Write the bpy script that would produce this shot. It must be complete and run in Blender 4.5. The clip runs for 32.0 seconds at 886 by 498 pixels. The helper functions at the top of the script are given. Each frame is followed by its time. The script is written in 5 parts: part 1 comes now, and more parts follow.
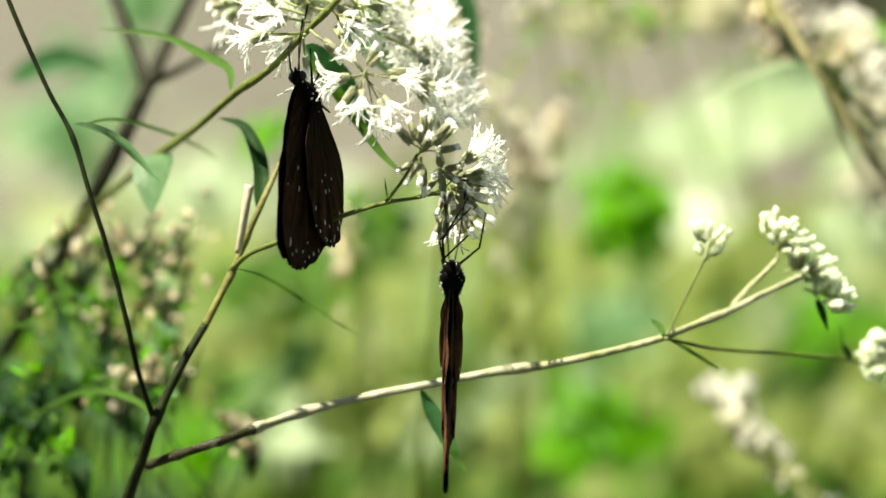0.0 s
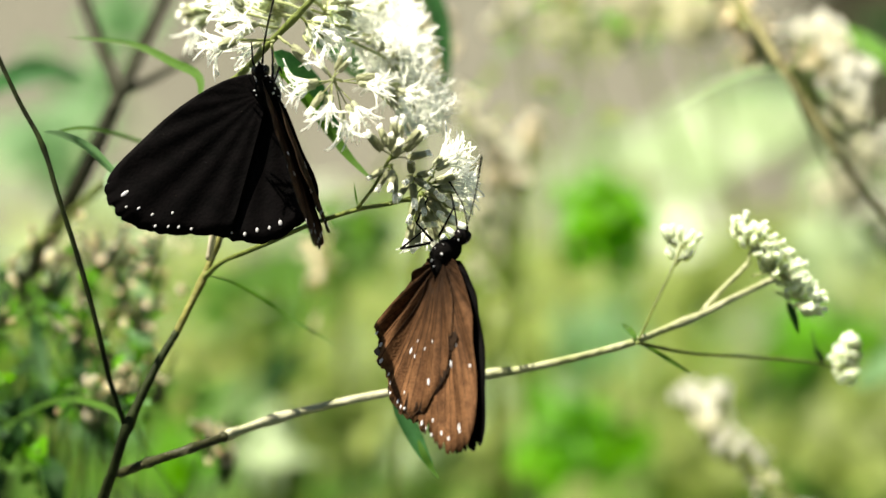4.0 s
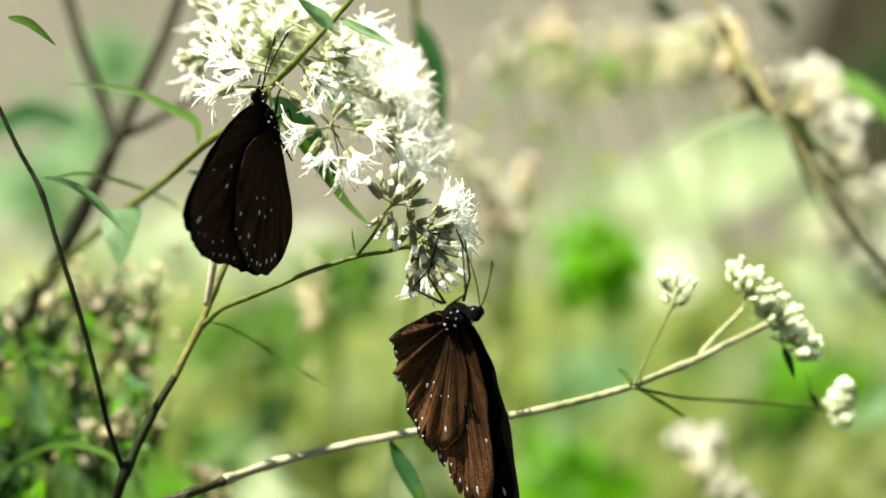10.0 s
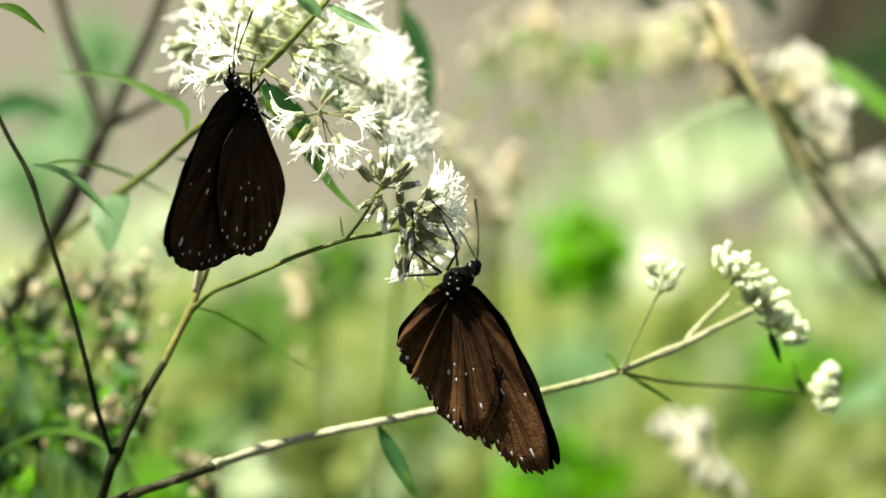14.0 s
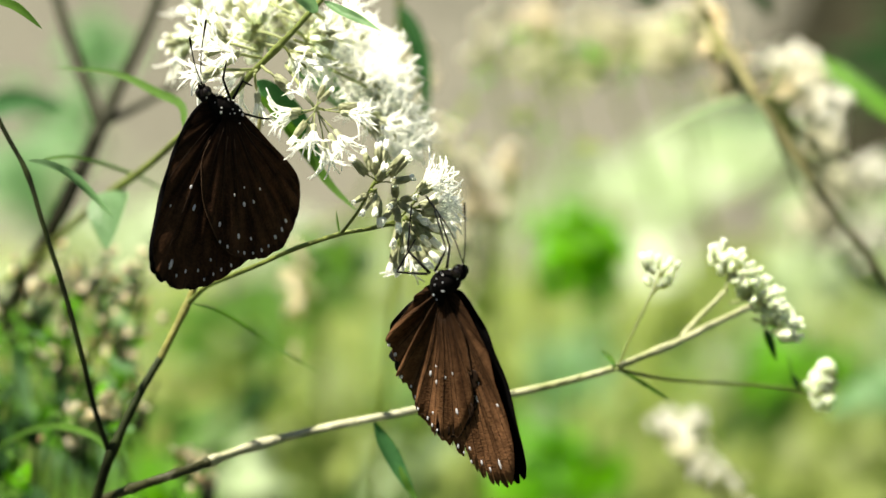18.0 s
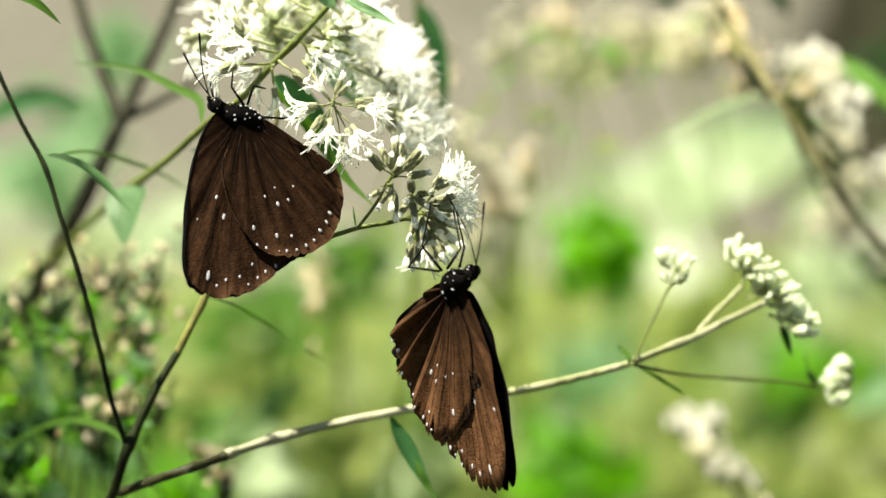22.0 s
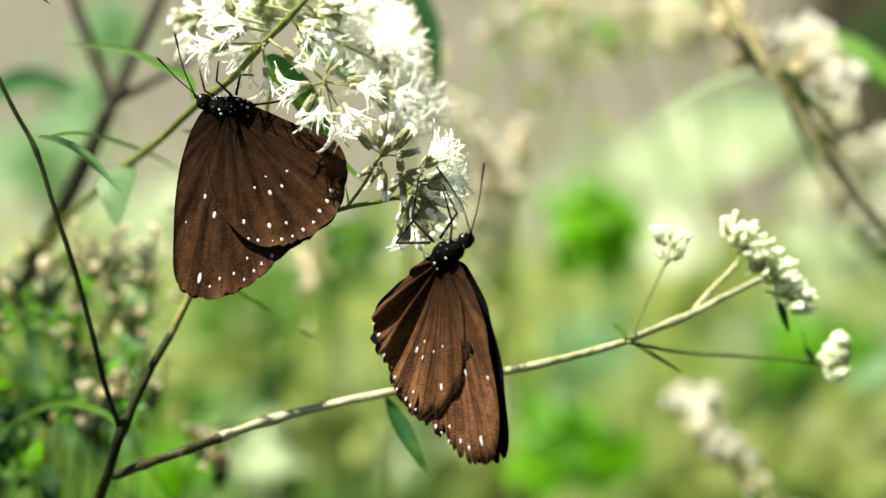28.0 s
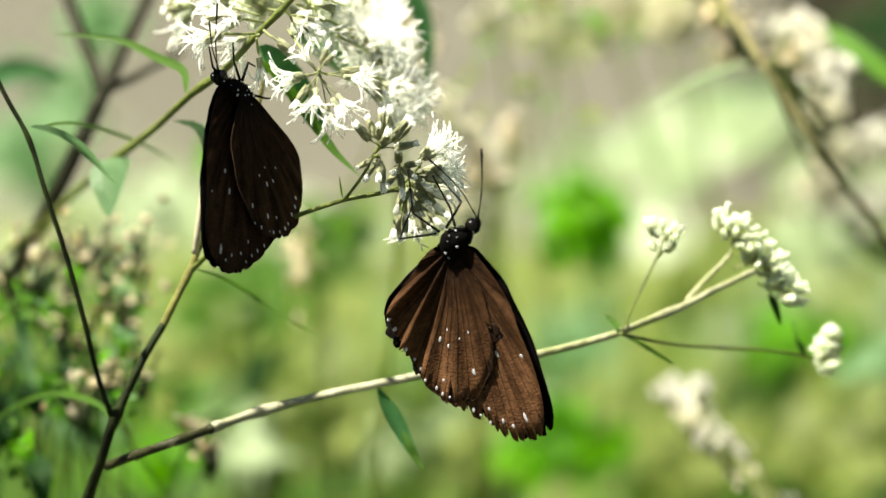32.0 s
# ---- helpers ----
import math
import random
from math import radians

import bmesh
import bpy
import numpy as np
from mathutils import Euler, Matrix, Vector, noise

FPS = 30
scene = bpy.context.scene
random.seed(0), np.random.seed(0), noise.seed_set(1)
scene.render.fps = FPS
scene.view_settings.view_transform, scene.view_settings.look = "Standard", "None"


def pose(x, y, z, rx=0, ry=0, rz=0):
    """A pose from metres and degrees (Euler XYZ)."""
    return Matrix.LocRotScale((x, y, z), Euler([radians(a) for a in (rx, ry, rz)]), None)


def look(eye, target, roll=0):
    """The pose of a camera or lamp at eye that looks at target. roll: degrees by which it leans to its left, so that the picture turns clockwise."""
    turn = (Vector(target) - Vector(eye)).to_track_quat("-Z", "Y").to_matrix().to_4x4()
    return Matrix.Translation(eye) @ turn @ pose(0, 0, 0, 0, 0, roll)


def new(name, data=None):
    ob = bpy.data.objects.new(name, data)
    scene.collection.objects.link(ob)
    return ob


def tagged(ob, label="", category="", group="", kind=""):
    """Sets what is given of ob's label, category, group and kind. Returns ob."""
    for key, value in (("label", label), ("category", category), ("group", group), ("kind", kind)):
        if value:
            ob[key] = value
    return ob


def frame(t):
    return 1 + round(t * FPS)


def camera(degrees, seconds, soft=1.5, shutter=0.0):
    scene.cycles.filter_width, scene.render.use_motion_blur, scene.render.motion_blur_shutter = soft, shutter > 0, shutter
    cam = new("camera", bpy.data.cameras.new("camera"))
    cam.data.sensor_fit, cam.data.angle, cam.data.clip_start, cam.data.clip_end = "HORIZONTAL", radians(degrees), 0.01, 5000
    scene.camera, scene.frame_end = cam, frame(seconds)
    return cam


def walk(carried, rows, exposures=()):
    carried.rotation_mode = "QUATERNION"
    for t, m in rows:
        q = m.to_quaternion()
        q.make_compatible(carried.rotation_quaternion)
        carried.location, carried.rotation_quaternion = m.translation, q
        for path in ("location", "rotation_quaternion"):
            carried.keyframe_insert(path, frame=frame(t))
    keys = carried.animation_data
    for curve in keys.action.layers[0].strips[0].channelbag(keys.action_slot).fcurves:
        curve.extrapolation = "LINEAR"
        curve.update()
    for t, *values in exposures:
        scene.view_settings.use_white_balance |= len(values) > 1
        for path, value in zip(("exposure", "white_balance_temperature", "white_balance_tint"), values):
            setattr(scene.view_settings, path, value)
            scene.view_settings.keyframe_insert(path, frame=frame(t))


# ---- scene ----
# ---- camera: hand-held close-up with a long lens, focused on the flower heads ----
cam = camera(12, 32.0)
cam.data.dof.use_dof = True
cam.data.dof.focus_distance = 0.888
cam.data.dof.aperture_fstop = 9.6
walk(cam, [
    (0, pose(-0.00364, 0.01337, 1.45394, 74.221, -0.298, 0.543)),
    (0.5, pose(-0.00149, 0.01202, 1.45329, 74.349, -0.031, 0.569)),
    (1, pose(-0.00114, 0.01208, 1.45193, 74.408, 0.020, 0.539)),
    (1.5, pose(-0.00183, 0.01223, 1.45337, 74.340, -0.132, 0.522)),
    (2, pose(-0.00193, 0.01312, 1.45324, 74.360, -0.140, 0.518)),
    (2.5, pose(-0.00213, 0.01186, 1.45268, 74.410, -0.061, 0.401)),
    (3, pose(-0.00347, 0.01266, 1.45385, 74.364, -0.243, 0.256)),
    (3.5, pose(-0.00095, 0.01234, 1.45245, 74.449, -0.170, 0.321)),
    (4, pose(0.00060, 0.01207, 1.45115, 74.488, 0.049, 0.305)),
    (4.5, pose(0.00044, 0.01350, 1.45164, 74.416, -0.064, 0.244)),
    (6.5, pose(-0.00273, 0.01367, 1.45352, 74.353, -0.025, -0.017)),
    (7, pose(-0.00208, 0.01430, 1.45254, 74.423, 0.063, 0.025)),
    (7.5, pose(-0.00085, 0.01254, 1.45256, 74.508, 0.170, 0.042)),
    (8, pose(0.00030, 0.01246, 1.45201, 74.705, 0.165, 0.125)),
    (8.5, pose(-0.00153, 0.01150, 1.45352, 74.756, 0.041, 0.105)),
    (9, pose(-0.00365, 0.01063, 1.45498, 74.825, -0.045, 0.062)),
    (9.5, pose(-0.00405, 0.01033, 1.45501, 74.913, -0.183, 0.094)),
    (10, pose(-0.00137, 0.00909, 1.45333, 75.022, 0.031, 0.138)),
    (10.5, pose(-0.00218, 0.00805, 1.45318, 75.028, -0.020, 0.075)),
    (11, pose(-0.00393, 0.00774, 1.45508, 74.920, -0.225, -0.013)),
    (11.5, pose(-0.00435, 0.00692, 1.45466, 74.986, -0.147, -0.080)),
    (12, pose(-0.00379, 0.00660, 1.45460, 75.035, -0.021, -0.078)),
    (12.5, pose(-0.00366, 0.00685, 1.45409, 75.042, -0.132, -0.076)),
    (13, pose(-0.00145, 0.00570, 1.45304, 75.078, 0.031, -0.030)),
    (13.5, pose(-0.00159, 0.00616, 1.45228, 75.084, 0.023, -0.028)),
    (14, pose(-0.00250, 0.00440, 1.45249, 74.958, 0.077, -0.120)),
    (14.5, pose(-0.00289, 0.00469, 1.45342, 74.880, -0.002, -0.164)),
    (16.5, pose(-0.00166, 0.00460, 1.45134, 74.933, 0.115, -0.150)),
    (17, pose(-0.00144, 0.00374, 1.45202, 74.940, 0.028, -0.107)),
    (17.5, pose(-0.00124, 0.00426, 1.45180, 74.979, 0.045, -0.089)),
    (18, pose(-0.00204, 0.00284, 1.45226, 74.948, -0.037, -0.114)),
    (18.5, pose(0.00169, 0.00177, 1.44931, 75.074, 0.244, -0.035)),
    (19, pose(0.00357, 0.00126, 1.44885, 75.097, 0.267, 0.028)),
    (19.5, pose(0.00218, 0.00034, 1.44886, 75.096, 0.182, -0.020)),
    (20, pose(-0.00190, -0.00007, 1.45252, 74.934, -0.097, -0.104)),
    (20.5, pose(-0.00462, -0.00052, 1.45263, 74.988, -0.231, -0.076)),
    (21, pose(-0.00127, -0.00056, 1.45194, 74.998, -0.139, 0.173)),
    (21.5, pose(0.00112, 0.00031, 1.44978, 75.088, 0.058, 0.274)),
    (22, pose(-0.00007, -0.00075, 1.45032, 75.052, -0.053, 0.249)),
    (22.5, pose(-0.00057, 0.00039, 1.45070, 74.966, -0.208, 0.122)),
    (23, pose(0.00000, -0.00000, 1.45000, 75.000, 0.000, 0.000)),
    (23.5, pose(-0.00072, 0.00065, 1.44926, 74.975, 0.113, -0.067)),
    (24, pose(-0.00037, 0.00194, 1.44905, 74.905, -0.023, -0.066)),
    (24.5, pose(0.00378, 0.00068, 1.44667, 74.968, 0.368, -0.038)),
    (25, pose(0.00462, 0.00255, 1.44623, 74.873, 0.400, -0.089)),
    (25.5, pose(0.00294, 0.00291, 1.44754, 74.782, 0.414, -0.138)),
    (26, pose(0.00175, 0.00380, 1.44822, 74.783, 0.539, -0.019)),
    (26.5, pose(0.00146, 0.00433, 1.44837, 74.782, 0.507, 0.022)),
    (28.5, pose(0.00074, 0.00548, 1.44819, 74.795, 0.381, 0.147)),
    (29, pose(0.00149, 0.00546, 1.44682, 74.861, 0.331, 0.198)),
    (29.5, pose(-0.00050, 0.00448, 1.44743, 74.802, 0.380, 0.083)),
    (30, pose(-0.00157, 0.00424, 1.44804, 74.763, 0.263, 0.057)),
    (30.5, pose(-0.00234, 0.00507, 1.44855, 74.722, 0.092, 0.022)),
    (31, pose(-0.00215, 0.00432, 1.44819, 74.715, 0.194, -0.035)),
    (31.5, pose(-0.00217, 0.00525, 1.44807, 74.704, 0.086, -0.072)),
    (32, pose(-0.00226, 0.00491, 1.44829, 74.676, 0.173, -0.136)),
], exposures=[(0.0, 0.99, 7250, 3), (32.0, 0.99, 7250, 3)])

# ---- light: high sun from the left, almost across the line of sight, clear sky ----
SUN_TO = Vector((-0.440, -0.058, 0.896)).normalized()
world = bpy.data.worlds.new("sky")
scene.world = world
world.use_nodes = True
wn = world.node_tree.nodes
sky = wn.new("ShaderNodeTexSky")
sky.sky_type = "NISHITA"
sky.sun_disc = False
sky.sun_elevation = math.asin(SUN_TO.z)
sky.sun_rotation = math.atan2(SUN_TO.x, SUN_TO.y)
wn["Background"].inputs["Strength"].default_value = 0.036
world.node_tree.links.new(sky.outputs["Color"], wn["Background"].inputs["Color"])
sun = new("sun", bpy.data.lights.new("sun", "SUN"))
sun.data.energy = 5.0
sun.data.angle = radians(0.53)
sun.data.color = (1.0, 0.955, 0.88)
sun.matrix_world = look((SUN_TO * 30)[:], (0, 0, 0))

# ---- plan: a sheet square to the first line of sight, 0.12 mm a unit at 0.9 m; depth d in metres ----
EYE = Vector((0, 0, 1.45))
TILT = radians(15)
RIGHT = Vector((1, 0, 0))
UP = Vector((0, math.sin(TILT), math.cos(TILT)))
AHEAD = Vector((0, math.cos(TILT), -math.sin(TILT)))
UNIT = math.tan(radians(6)) / 784
MM = 0.9 * UNIT


def at(a, b, d=0.9):
    return EYE + d * (AHEAD + (a - 784) * UNIT * RIGHT + (441 - b) * UNIT * UP)


def way(a, b, c=0.0):
    """A direction on the sheet: a to the right, b downwards, c away."""
    return (a * RIGHT - b * UP + c * AHEAD).normalized()


# ---- materials ----
def mat(name, base, dark=None, rough=0.6, scale=400.0, amount=0.5, through_light=0.0, bump=0.0, spec=0.4, fine=6.0, per=0.15, metal=0.0, rays=False, centre=0.75):
    m = bpy.data.materials.new(name)
    m.use_nodes = True
    nt = m.node_tree
    n, l = nt.nodes, nt.links
    p = n["Principled BSDF"]
    co = n.new("ShaderNodeTexCoord")
    big, small = n.new("ShaderNodeTexNoise"), n.new("ShaderNodeTexNoise")
    big.inputs["Scale"].default_value = scale
    small.inputs["Scale"].default_value = scale * fine
    big.inputs["Detail"].default_value = 3
    where = co.outputs["Object"]
    if rays:
        # streaks that run outwards from the wing's root
        cut, ang, dist, join = n.new("ShaderNodeSeparateXYZ"), n.new("ShaderNodeMath"), n.new("ShaderNodeVectorMath"), n.new("ShaderNodeCombineXYZ")
        l.new(where, cut.inputs[0])
        ang.operation, dist.operation = "ARCTAN2", "LENGTH"
        l.new(cut.outputs["X"], ang.inputs[0])
        l.new(cut.outputs["Z"], ang.inputs[1])
        l.new(where, dist.inputs[0])
        narrow = n.new("ShaderNodeMath")
        narrow.operation = "MULTIPLY"
        narrow.inputs[1].default_value = 0.06
        l.new(ang.outputs[0], narrow.inputs[0])
        l.new(narrow.outputs[0], join.inputs["X"])
        short = n.new("ShaderNodeMath")
        short.operation = "MULTIPLY"
        short.inputs[1].default_value = 0.35
        l.new(dist.outputs["Value"], short.inputs[0])
        l.new(short.outputs[0], join.inputs["Y"])
        where = join.outputs[0]
        # short bars of scales that lie across the streaks
        bars, wide, deep = n.new("ShaderNodeCombineXYZ"), n.new("ShaderNodeMath"), n.new("ShaderNodeMath")
        wide.operation = deep.operation = "MULTIPLY"
        wide.inputs[1].default_value, deep.inputs[1].default_value = 0.034, 1.5
        l.new(ang.outputs[0], wide.inputs[0])
        l.new(dist.outputs["Value"], deep.inputs[0])
        l.new(wide.outputs[0], bars.inputs["X"])
        l.new(deep.outputs[0], bars.inputs["Y"])
    l.new(where, big.inputs["Vector"])
    l.new(bars.outputs[0] if rays else where, small.inputs["Vector"])
    add = n.new("ShaderNodeMath")
    add.operation = "MULTIPLY_ADD"
    l.new(small.outputs["Fac"], add.inputs[0])
    add.inputs[1].default_value = 0.4 if rays else 0.5
    l.new(big.outputs["Fac"], add.inputs[2])
    ramp = n.new("ShaderNodeValToRGB")
    dark = dark or tuple(c * 0.5 for c in base)
    ramp.color_ramp.elements[0].position = centre - 0.3 * (1.2 - amount)
    ramp.color_ramp.elements[1].position = centre + 0.3 * (1.2 - amount)
    ramp.color_ramp.elements[0].color = (*dark, 1)
    ramp.color_ramp.elements[1].color = (*base, 1)
    l.new(add.outputs[0], ramp.inputs["Fac"])
    colour = ramp.outputs["Color"]
    if rays:
        # the pigment is darkest at the root and paler towards the margin; some root shade is put in
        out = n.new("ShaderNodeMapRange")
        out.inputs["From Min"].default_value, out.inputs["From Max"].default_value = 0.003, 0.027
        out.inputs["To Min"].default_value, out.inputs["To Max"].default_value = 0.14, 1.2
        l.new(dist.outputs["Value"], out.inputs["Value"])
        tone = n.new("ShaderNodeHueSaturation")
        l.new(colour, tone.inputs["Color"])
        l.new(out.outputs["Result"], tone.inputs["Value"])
        # blotches of worn and overlapping scales
        blot, worn, tone2 = n.new("ShaderNodeTexNoise"), n.new("ShaderNodeMapRange"), n.new("ShaderNodeHueSaturation")
        blot.inputs["Scale"].default_value, blot.inputs["Detail"].default_value, blot.inputs["Roughness"].default_value = 520.0, 5, 0.7
        l.new(co.outputs["Object"], blot.inputs["Vector"])
        worn.inputs["From Min"].default_value, worn.inputs["From Max"].default_value = 0.3, 0.7
        worn.inputs["To Min"].default_value, worn.inputs["To Max"].default_value = 0.62, 1.38
        l.new(blot.outputs["Fac"], worn.inputs["Value"])
        l.new(tone.outputs["Color"], tone2.inputs["Color"])
        l.new(worn.outputs["Result"], tone2.inputs["Value"])
        colour = tone2.outputs["Color"]
    info = n.new("ShaderNodeObjectInfo")
    geo = n.new("ShaderNodeNewGeometry")
    mean = n.new("ShaderNodeMath")
    l.new(info.outputs["Random"], mean.inputs[0])
    l.new(geo.outputs["Random Per Island"], mean.inputs[1])
    rng = n.new("ShaderNodeMapRange")
    rng.inputs["From Max"].default_value = 2.0
    rng.inputs["To Min"].default_value = 1 - per
    rng.inputs["To Max"].default_value = 1 + per
    l.new(mean.outputs[0], rng.inputs["Value"])
    hsv = n.new("ShaderNodeHueSaturation")
    l.new(colour, hsv.inputs["Color"])
    l.new(rng.outputs["Result"], hsv.inputs["Value"])
    l.new(hsv.outputs["Color"], p.inputs["Base Color"])
    p.inputs["Roughness"].default_value = rough
    p.inputs["Specular IOR Level"].default_value = spec
    p.inputs["Metallic"].default_value = metal
    if bump:
        b = n.new("ShaderNodeBump")
        b.inputs["Strength"].default_value = bump
        b.inputs["Distance"].default_value = 0.3 / scale
        l.new(add.outputs[0], b.inputs["Height"])
        l.new(b.outputs["Normal"], p.inputs["Normal"])
    if through_light:
        t, mix = n.new("ShaderNodeBsdfTranslucent"), n.new("ShaderNodeMixShader")
        bright = n.new("ShaderNodeHueSaturation")
        bright.inputs["Value"].default_value = 1.6
        bright.inputs["Saturation"].default_value = 1.1
        l.new(hsv.outputs["Color"], bright.inputs["Color"])
        l.new(bright.outputs["Color"], t.inputs["Color"])
        mix.inputs["Fac"].default_value = through_light
        l.new(p.outputs["BSDF"], mix.inputs[1])
        l.new(t.outputs["BSDF"], mix.inputs[2])
        l.new(mix.outputs["Shader"], n["Material Output"].inputs["Surface"])
    return m


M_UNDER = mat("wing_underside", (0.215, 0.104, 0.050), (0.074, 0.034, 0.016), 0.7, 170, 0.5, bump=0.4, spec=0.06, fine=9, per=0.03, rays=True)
# darker copy of wing_underside: the first butterfly's dimmer look is put into colour
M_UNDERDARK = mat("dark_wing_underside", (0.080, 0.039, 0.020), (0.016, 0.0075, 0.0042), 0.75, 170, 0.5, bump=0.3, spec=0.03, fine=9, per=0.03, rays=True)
M_UPPER = mat("wing_upperside", (0.0045, 0.0035, 0.004), (0.002, 0.0018, 0.002), 0.7, 300, 0.5, bump=0.2, spec=0.04, per=0.03)
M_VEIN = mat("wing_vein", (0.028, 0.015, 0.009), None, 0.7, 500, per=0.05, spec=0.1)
M_HEM = mat("wing_margin", (0.11, 0.066, 0.040), (0.035, 0.019, 0.012), 0.7, 500, per=0.05, spec=0.08)
M_SPOT = mat("scale_spot", (0.80, 0.79, 0.84), (0.60, 0.58, 0.64), 0.7, 900, per=0.05)
M_BODY = mat("furry_body", (0.006, 0.005, 0.005), (0.003, 0.0025, 0.0025), 0.85, 900, bump=0.9, spec=0.06)
M_EYE = mat("eye", (0.012, 0.008, 0.007), None, 0.25, 3000, spec=0.5)
M_LEG = mat("leg", (0.006, 0.005, 0.005), None, 0.55, 900, spec=0.1)
M_STEM = mat("green_stem", (0.20, 0.25, 0.055), (0.12, 0.15, 0.036), 0.55, 130, 0.6, bump=0.4)
M_STEMDARK = mat("dark_stem", (0.036, 0.052, 0.014), (0.012, 0.016, 0.006), 0.6, 100, 0.6, bump=0.2, spec=0.2)
M_STEMPALE = mat("pale_stem", (0.53, 0.52, 0.36), (0.35, 0.38, 0.17), 0.55, 50, 0.6, bump=0.5, fine=5)
# branch foot: dapples of sun put into the colour as bright patches on dark
M_STEMMOTTLED = mat("mottled_stem", (0.60, 0.54, 0.36), (0.038, 0.040, 0.013), 0.55, 75, 1.0, bump=0.4, fine=5, centre=0.88)
M_STEMOLIVE = mat("olive_stem", (0.27, 0.26, 0.07), (0.15, 0.15, 0.042), 0.55, 120, 0.6, bump=0.4)
M_STUB = mat("dry_stub", (0.80, 0.74, 0.58), (0.62, 0.55, 0.38), 0.7, 90, 0.4, bump=0.12)
M_PED = mat("pedicel", (0.50, 0.53, 0.28), (0.38, 0.42, 0.20), 0.6, 300, through_light=0.3)
M_INVOL = mat("involucre", (0.60, 0.60, 0.42), (0.36, 0.38, 0.21), 0.6, 500, 0.6, through_light=0.3, bump=0.3)
M_CUP = mat("pale_cup", (0.70, 0.71, 0.55), (0.52, 0.54, 0.36), 0.6, 500, 0.6, through_light=0.35, bump=0.2)
M_BUDCUP = mat("bud_cup", (0.88, 0.89, 0.81), (0.78, 0.82, 0.67), 0.6, 500, 0.6, through_light=0.45, bump=0.2)
M_FLORET = mat("floret", (0.955, 0.955, 0.935), (0.915, 0.915, 0.89), 0.6, 600, 0.5, through_light=0.48, per=0.05)
M_BUDTIP = mat("bud_tip", (0.95, 0.96, 0.94), (0.90, 0.92, 0.85), 0.6, 500, 0.5, through_light=0.5, per=0.08)
M_LEAF = mat("leaf", (0.12, 0.25, 0.04), (0.085, 0.19, 0.03), 0.5, 150, 0.5, through_light=0.5, bump=0.1, spec=0.25)
# dark leaf green, holding some of the low left leaves' shade in its colour
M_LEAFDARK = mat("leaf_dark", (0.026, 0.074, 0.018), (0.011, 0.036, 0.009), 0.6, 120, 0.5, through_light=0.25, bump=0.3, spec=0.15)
M_LEAFTEAL = mat("leaf_teal", (0.09, 0.25, 0.085), (0.055, 0.17, 0.058), 0.5, 160, 0.5, through_light=0.5, bump=0.3, spec=0.25)
M_LEAFBRIGHT = mat("leaf_bright", (0.17, 0.48, 0.012), (0.11, 0.34, 0.009), 0.5, 60, 0.5, through_light=0.5)
M_LEAFPALE = mat("leaf_pale", (0.48, 0.58, 0.37), (0.35, 0.45, 0.24), 0.35, 40, 0.5, through_light=0.4)
M_LEAFMINT = mat("leaf_mint", (0.27, 0.46, 0.23), (0.19, 0.35, 0.16), 0.4, 120, 0.5, through_light=0.55, bump=0.3)
M_LEAFOLIVE = mat("leaf_olive", (0.37, 0.44, 0.13), (0.25, 0.31, 0.085), 0.5, 50, 0.5, through_light=0.5, per=0.3)
M_CREAM = mat("cream_flower", (0.85, 0.83, 0.74), (0.64, 0.62, 0.50), 0.7, 90, 0.5, through_light=0.5, per=0.2)
M_DRYCREAM = mat("dry_cream_flower", (0.90, 0.84, 0.70), (0.70, 0.62, 0.45), 0.7, 90, 0.5, through_light=0.4, per=0.3)
M_DRIED = mat("dried_flower", (0.56, 0.42, 0.25), (0.34, 0.25, 0.13), 0.8, 90, 0.5, through_light=0.3, per=0.25)
M_WHITE = mat("white_flower", (0.90, 0.89, 0.86), (0.78, 0.77, 0.70), 0.7, 90, 0.5, through_light=0.5, per=0.12)
M_TWIG = mat("brown_twig", (0.034, 0.036, 0.013), (0.016, 0.017, 0.007), 0.7, 60, 0.5, bump=0.5)
M_OLIVETWIG = mat("olive_twig", (0.36, 0.33, 0.15), (0.20, 0.18, 0.08), 0.7, 60, 0.5, bump=0.5)
M_BARK = mat("bark", (0.052, 0.048, 0.022), (0.020, 0.019, 0.009), 0.85, 12, 0.5, bump=0.8)
M_SOIL = mat("dry_soil", (0.212, 0.200, 0.162), (0.140, 0.133, 0.104), 0.95, 1.6, 0.35, bump=0.6, fine=18, per=0.0)


# ---- mesh helpers ----
def link_mesh(name, verts, faces, mats, parent=None, label="", smooth=True, slots=None):
    me = bpy.data.meshes.new(name)
    me.from_pydata(verts, [], faces)
    for m in mats:
        me.materials.append(m)
    if slots is not None:
        me.polygons.foreach_set("material_index", slots)
    if smooth:
        me.polygons.foreach_set("use_smooth", [True] * len(me.polygons))
    ob = new(name, me)
    if parent:
        ob.parent = parent
    if label:
        tagged(ob, label)
    return ob


def thing(name, label, category, place=(0, 0, 0), group="", kind=""):
    ob = new(name)
    ob.location = place
    ob.empty_display_size = 0.02
    return tagged(ob, label, category, group, kind)


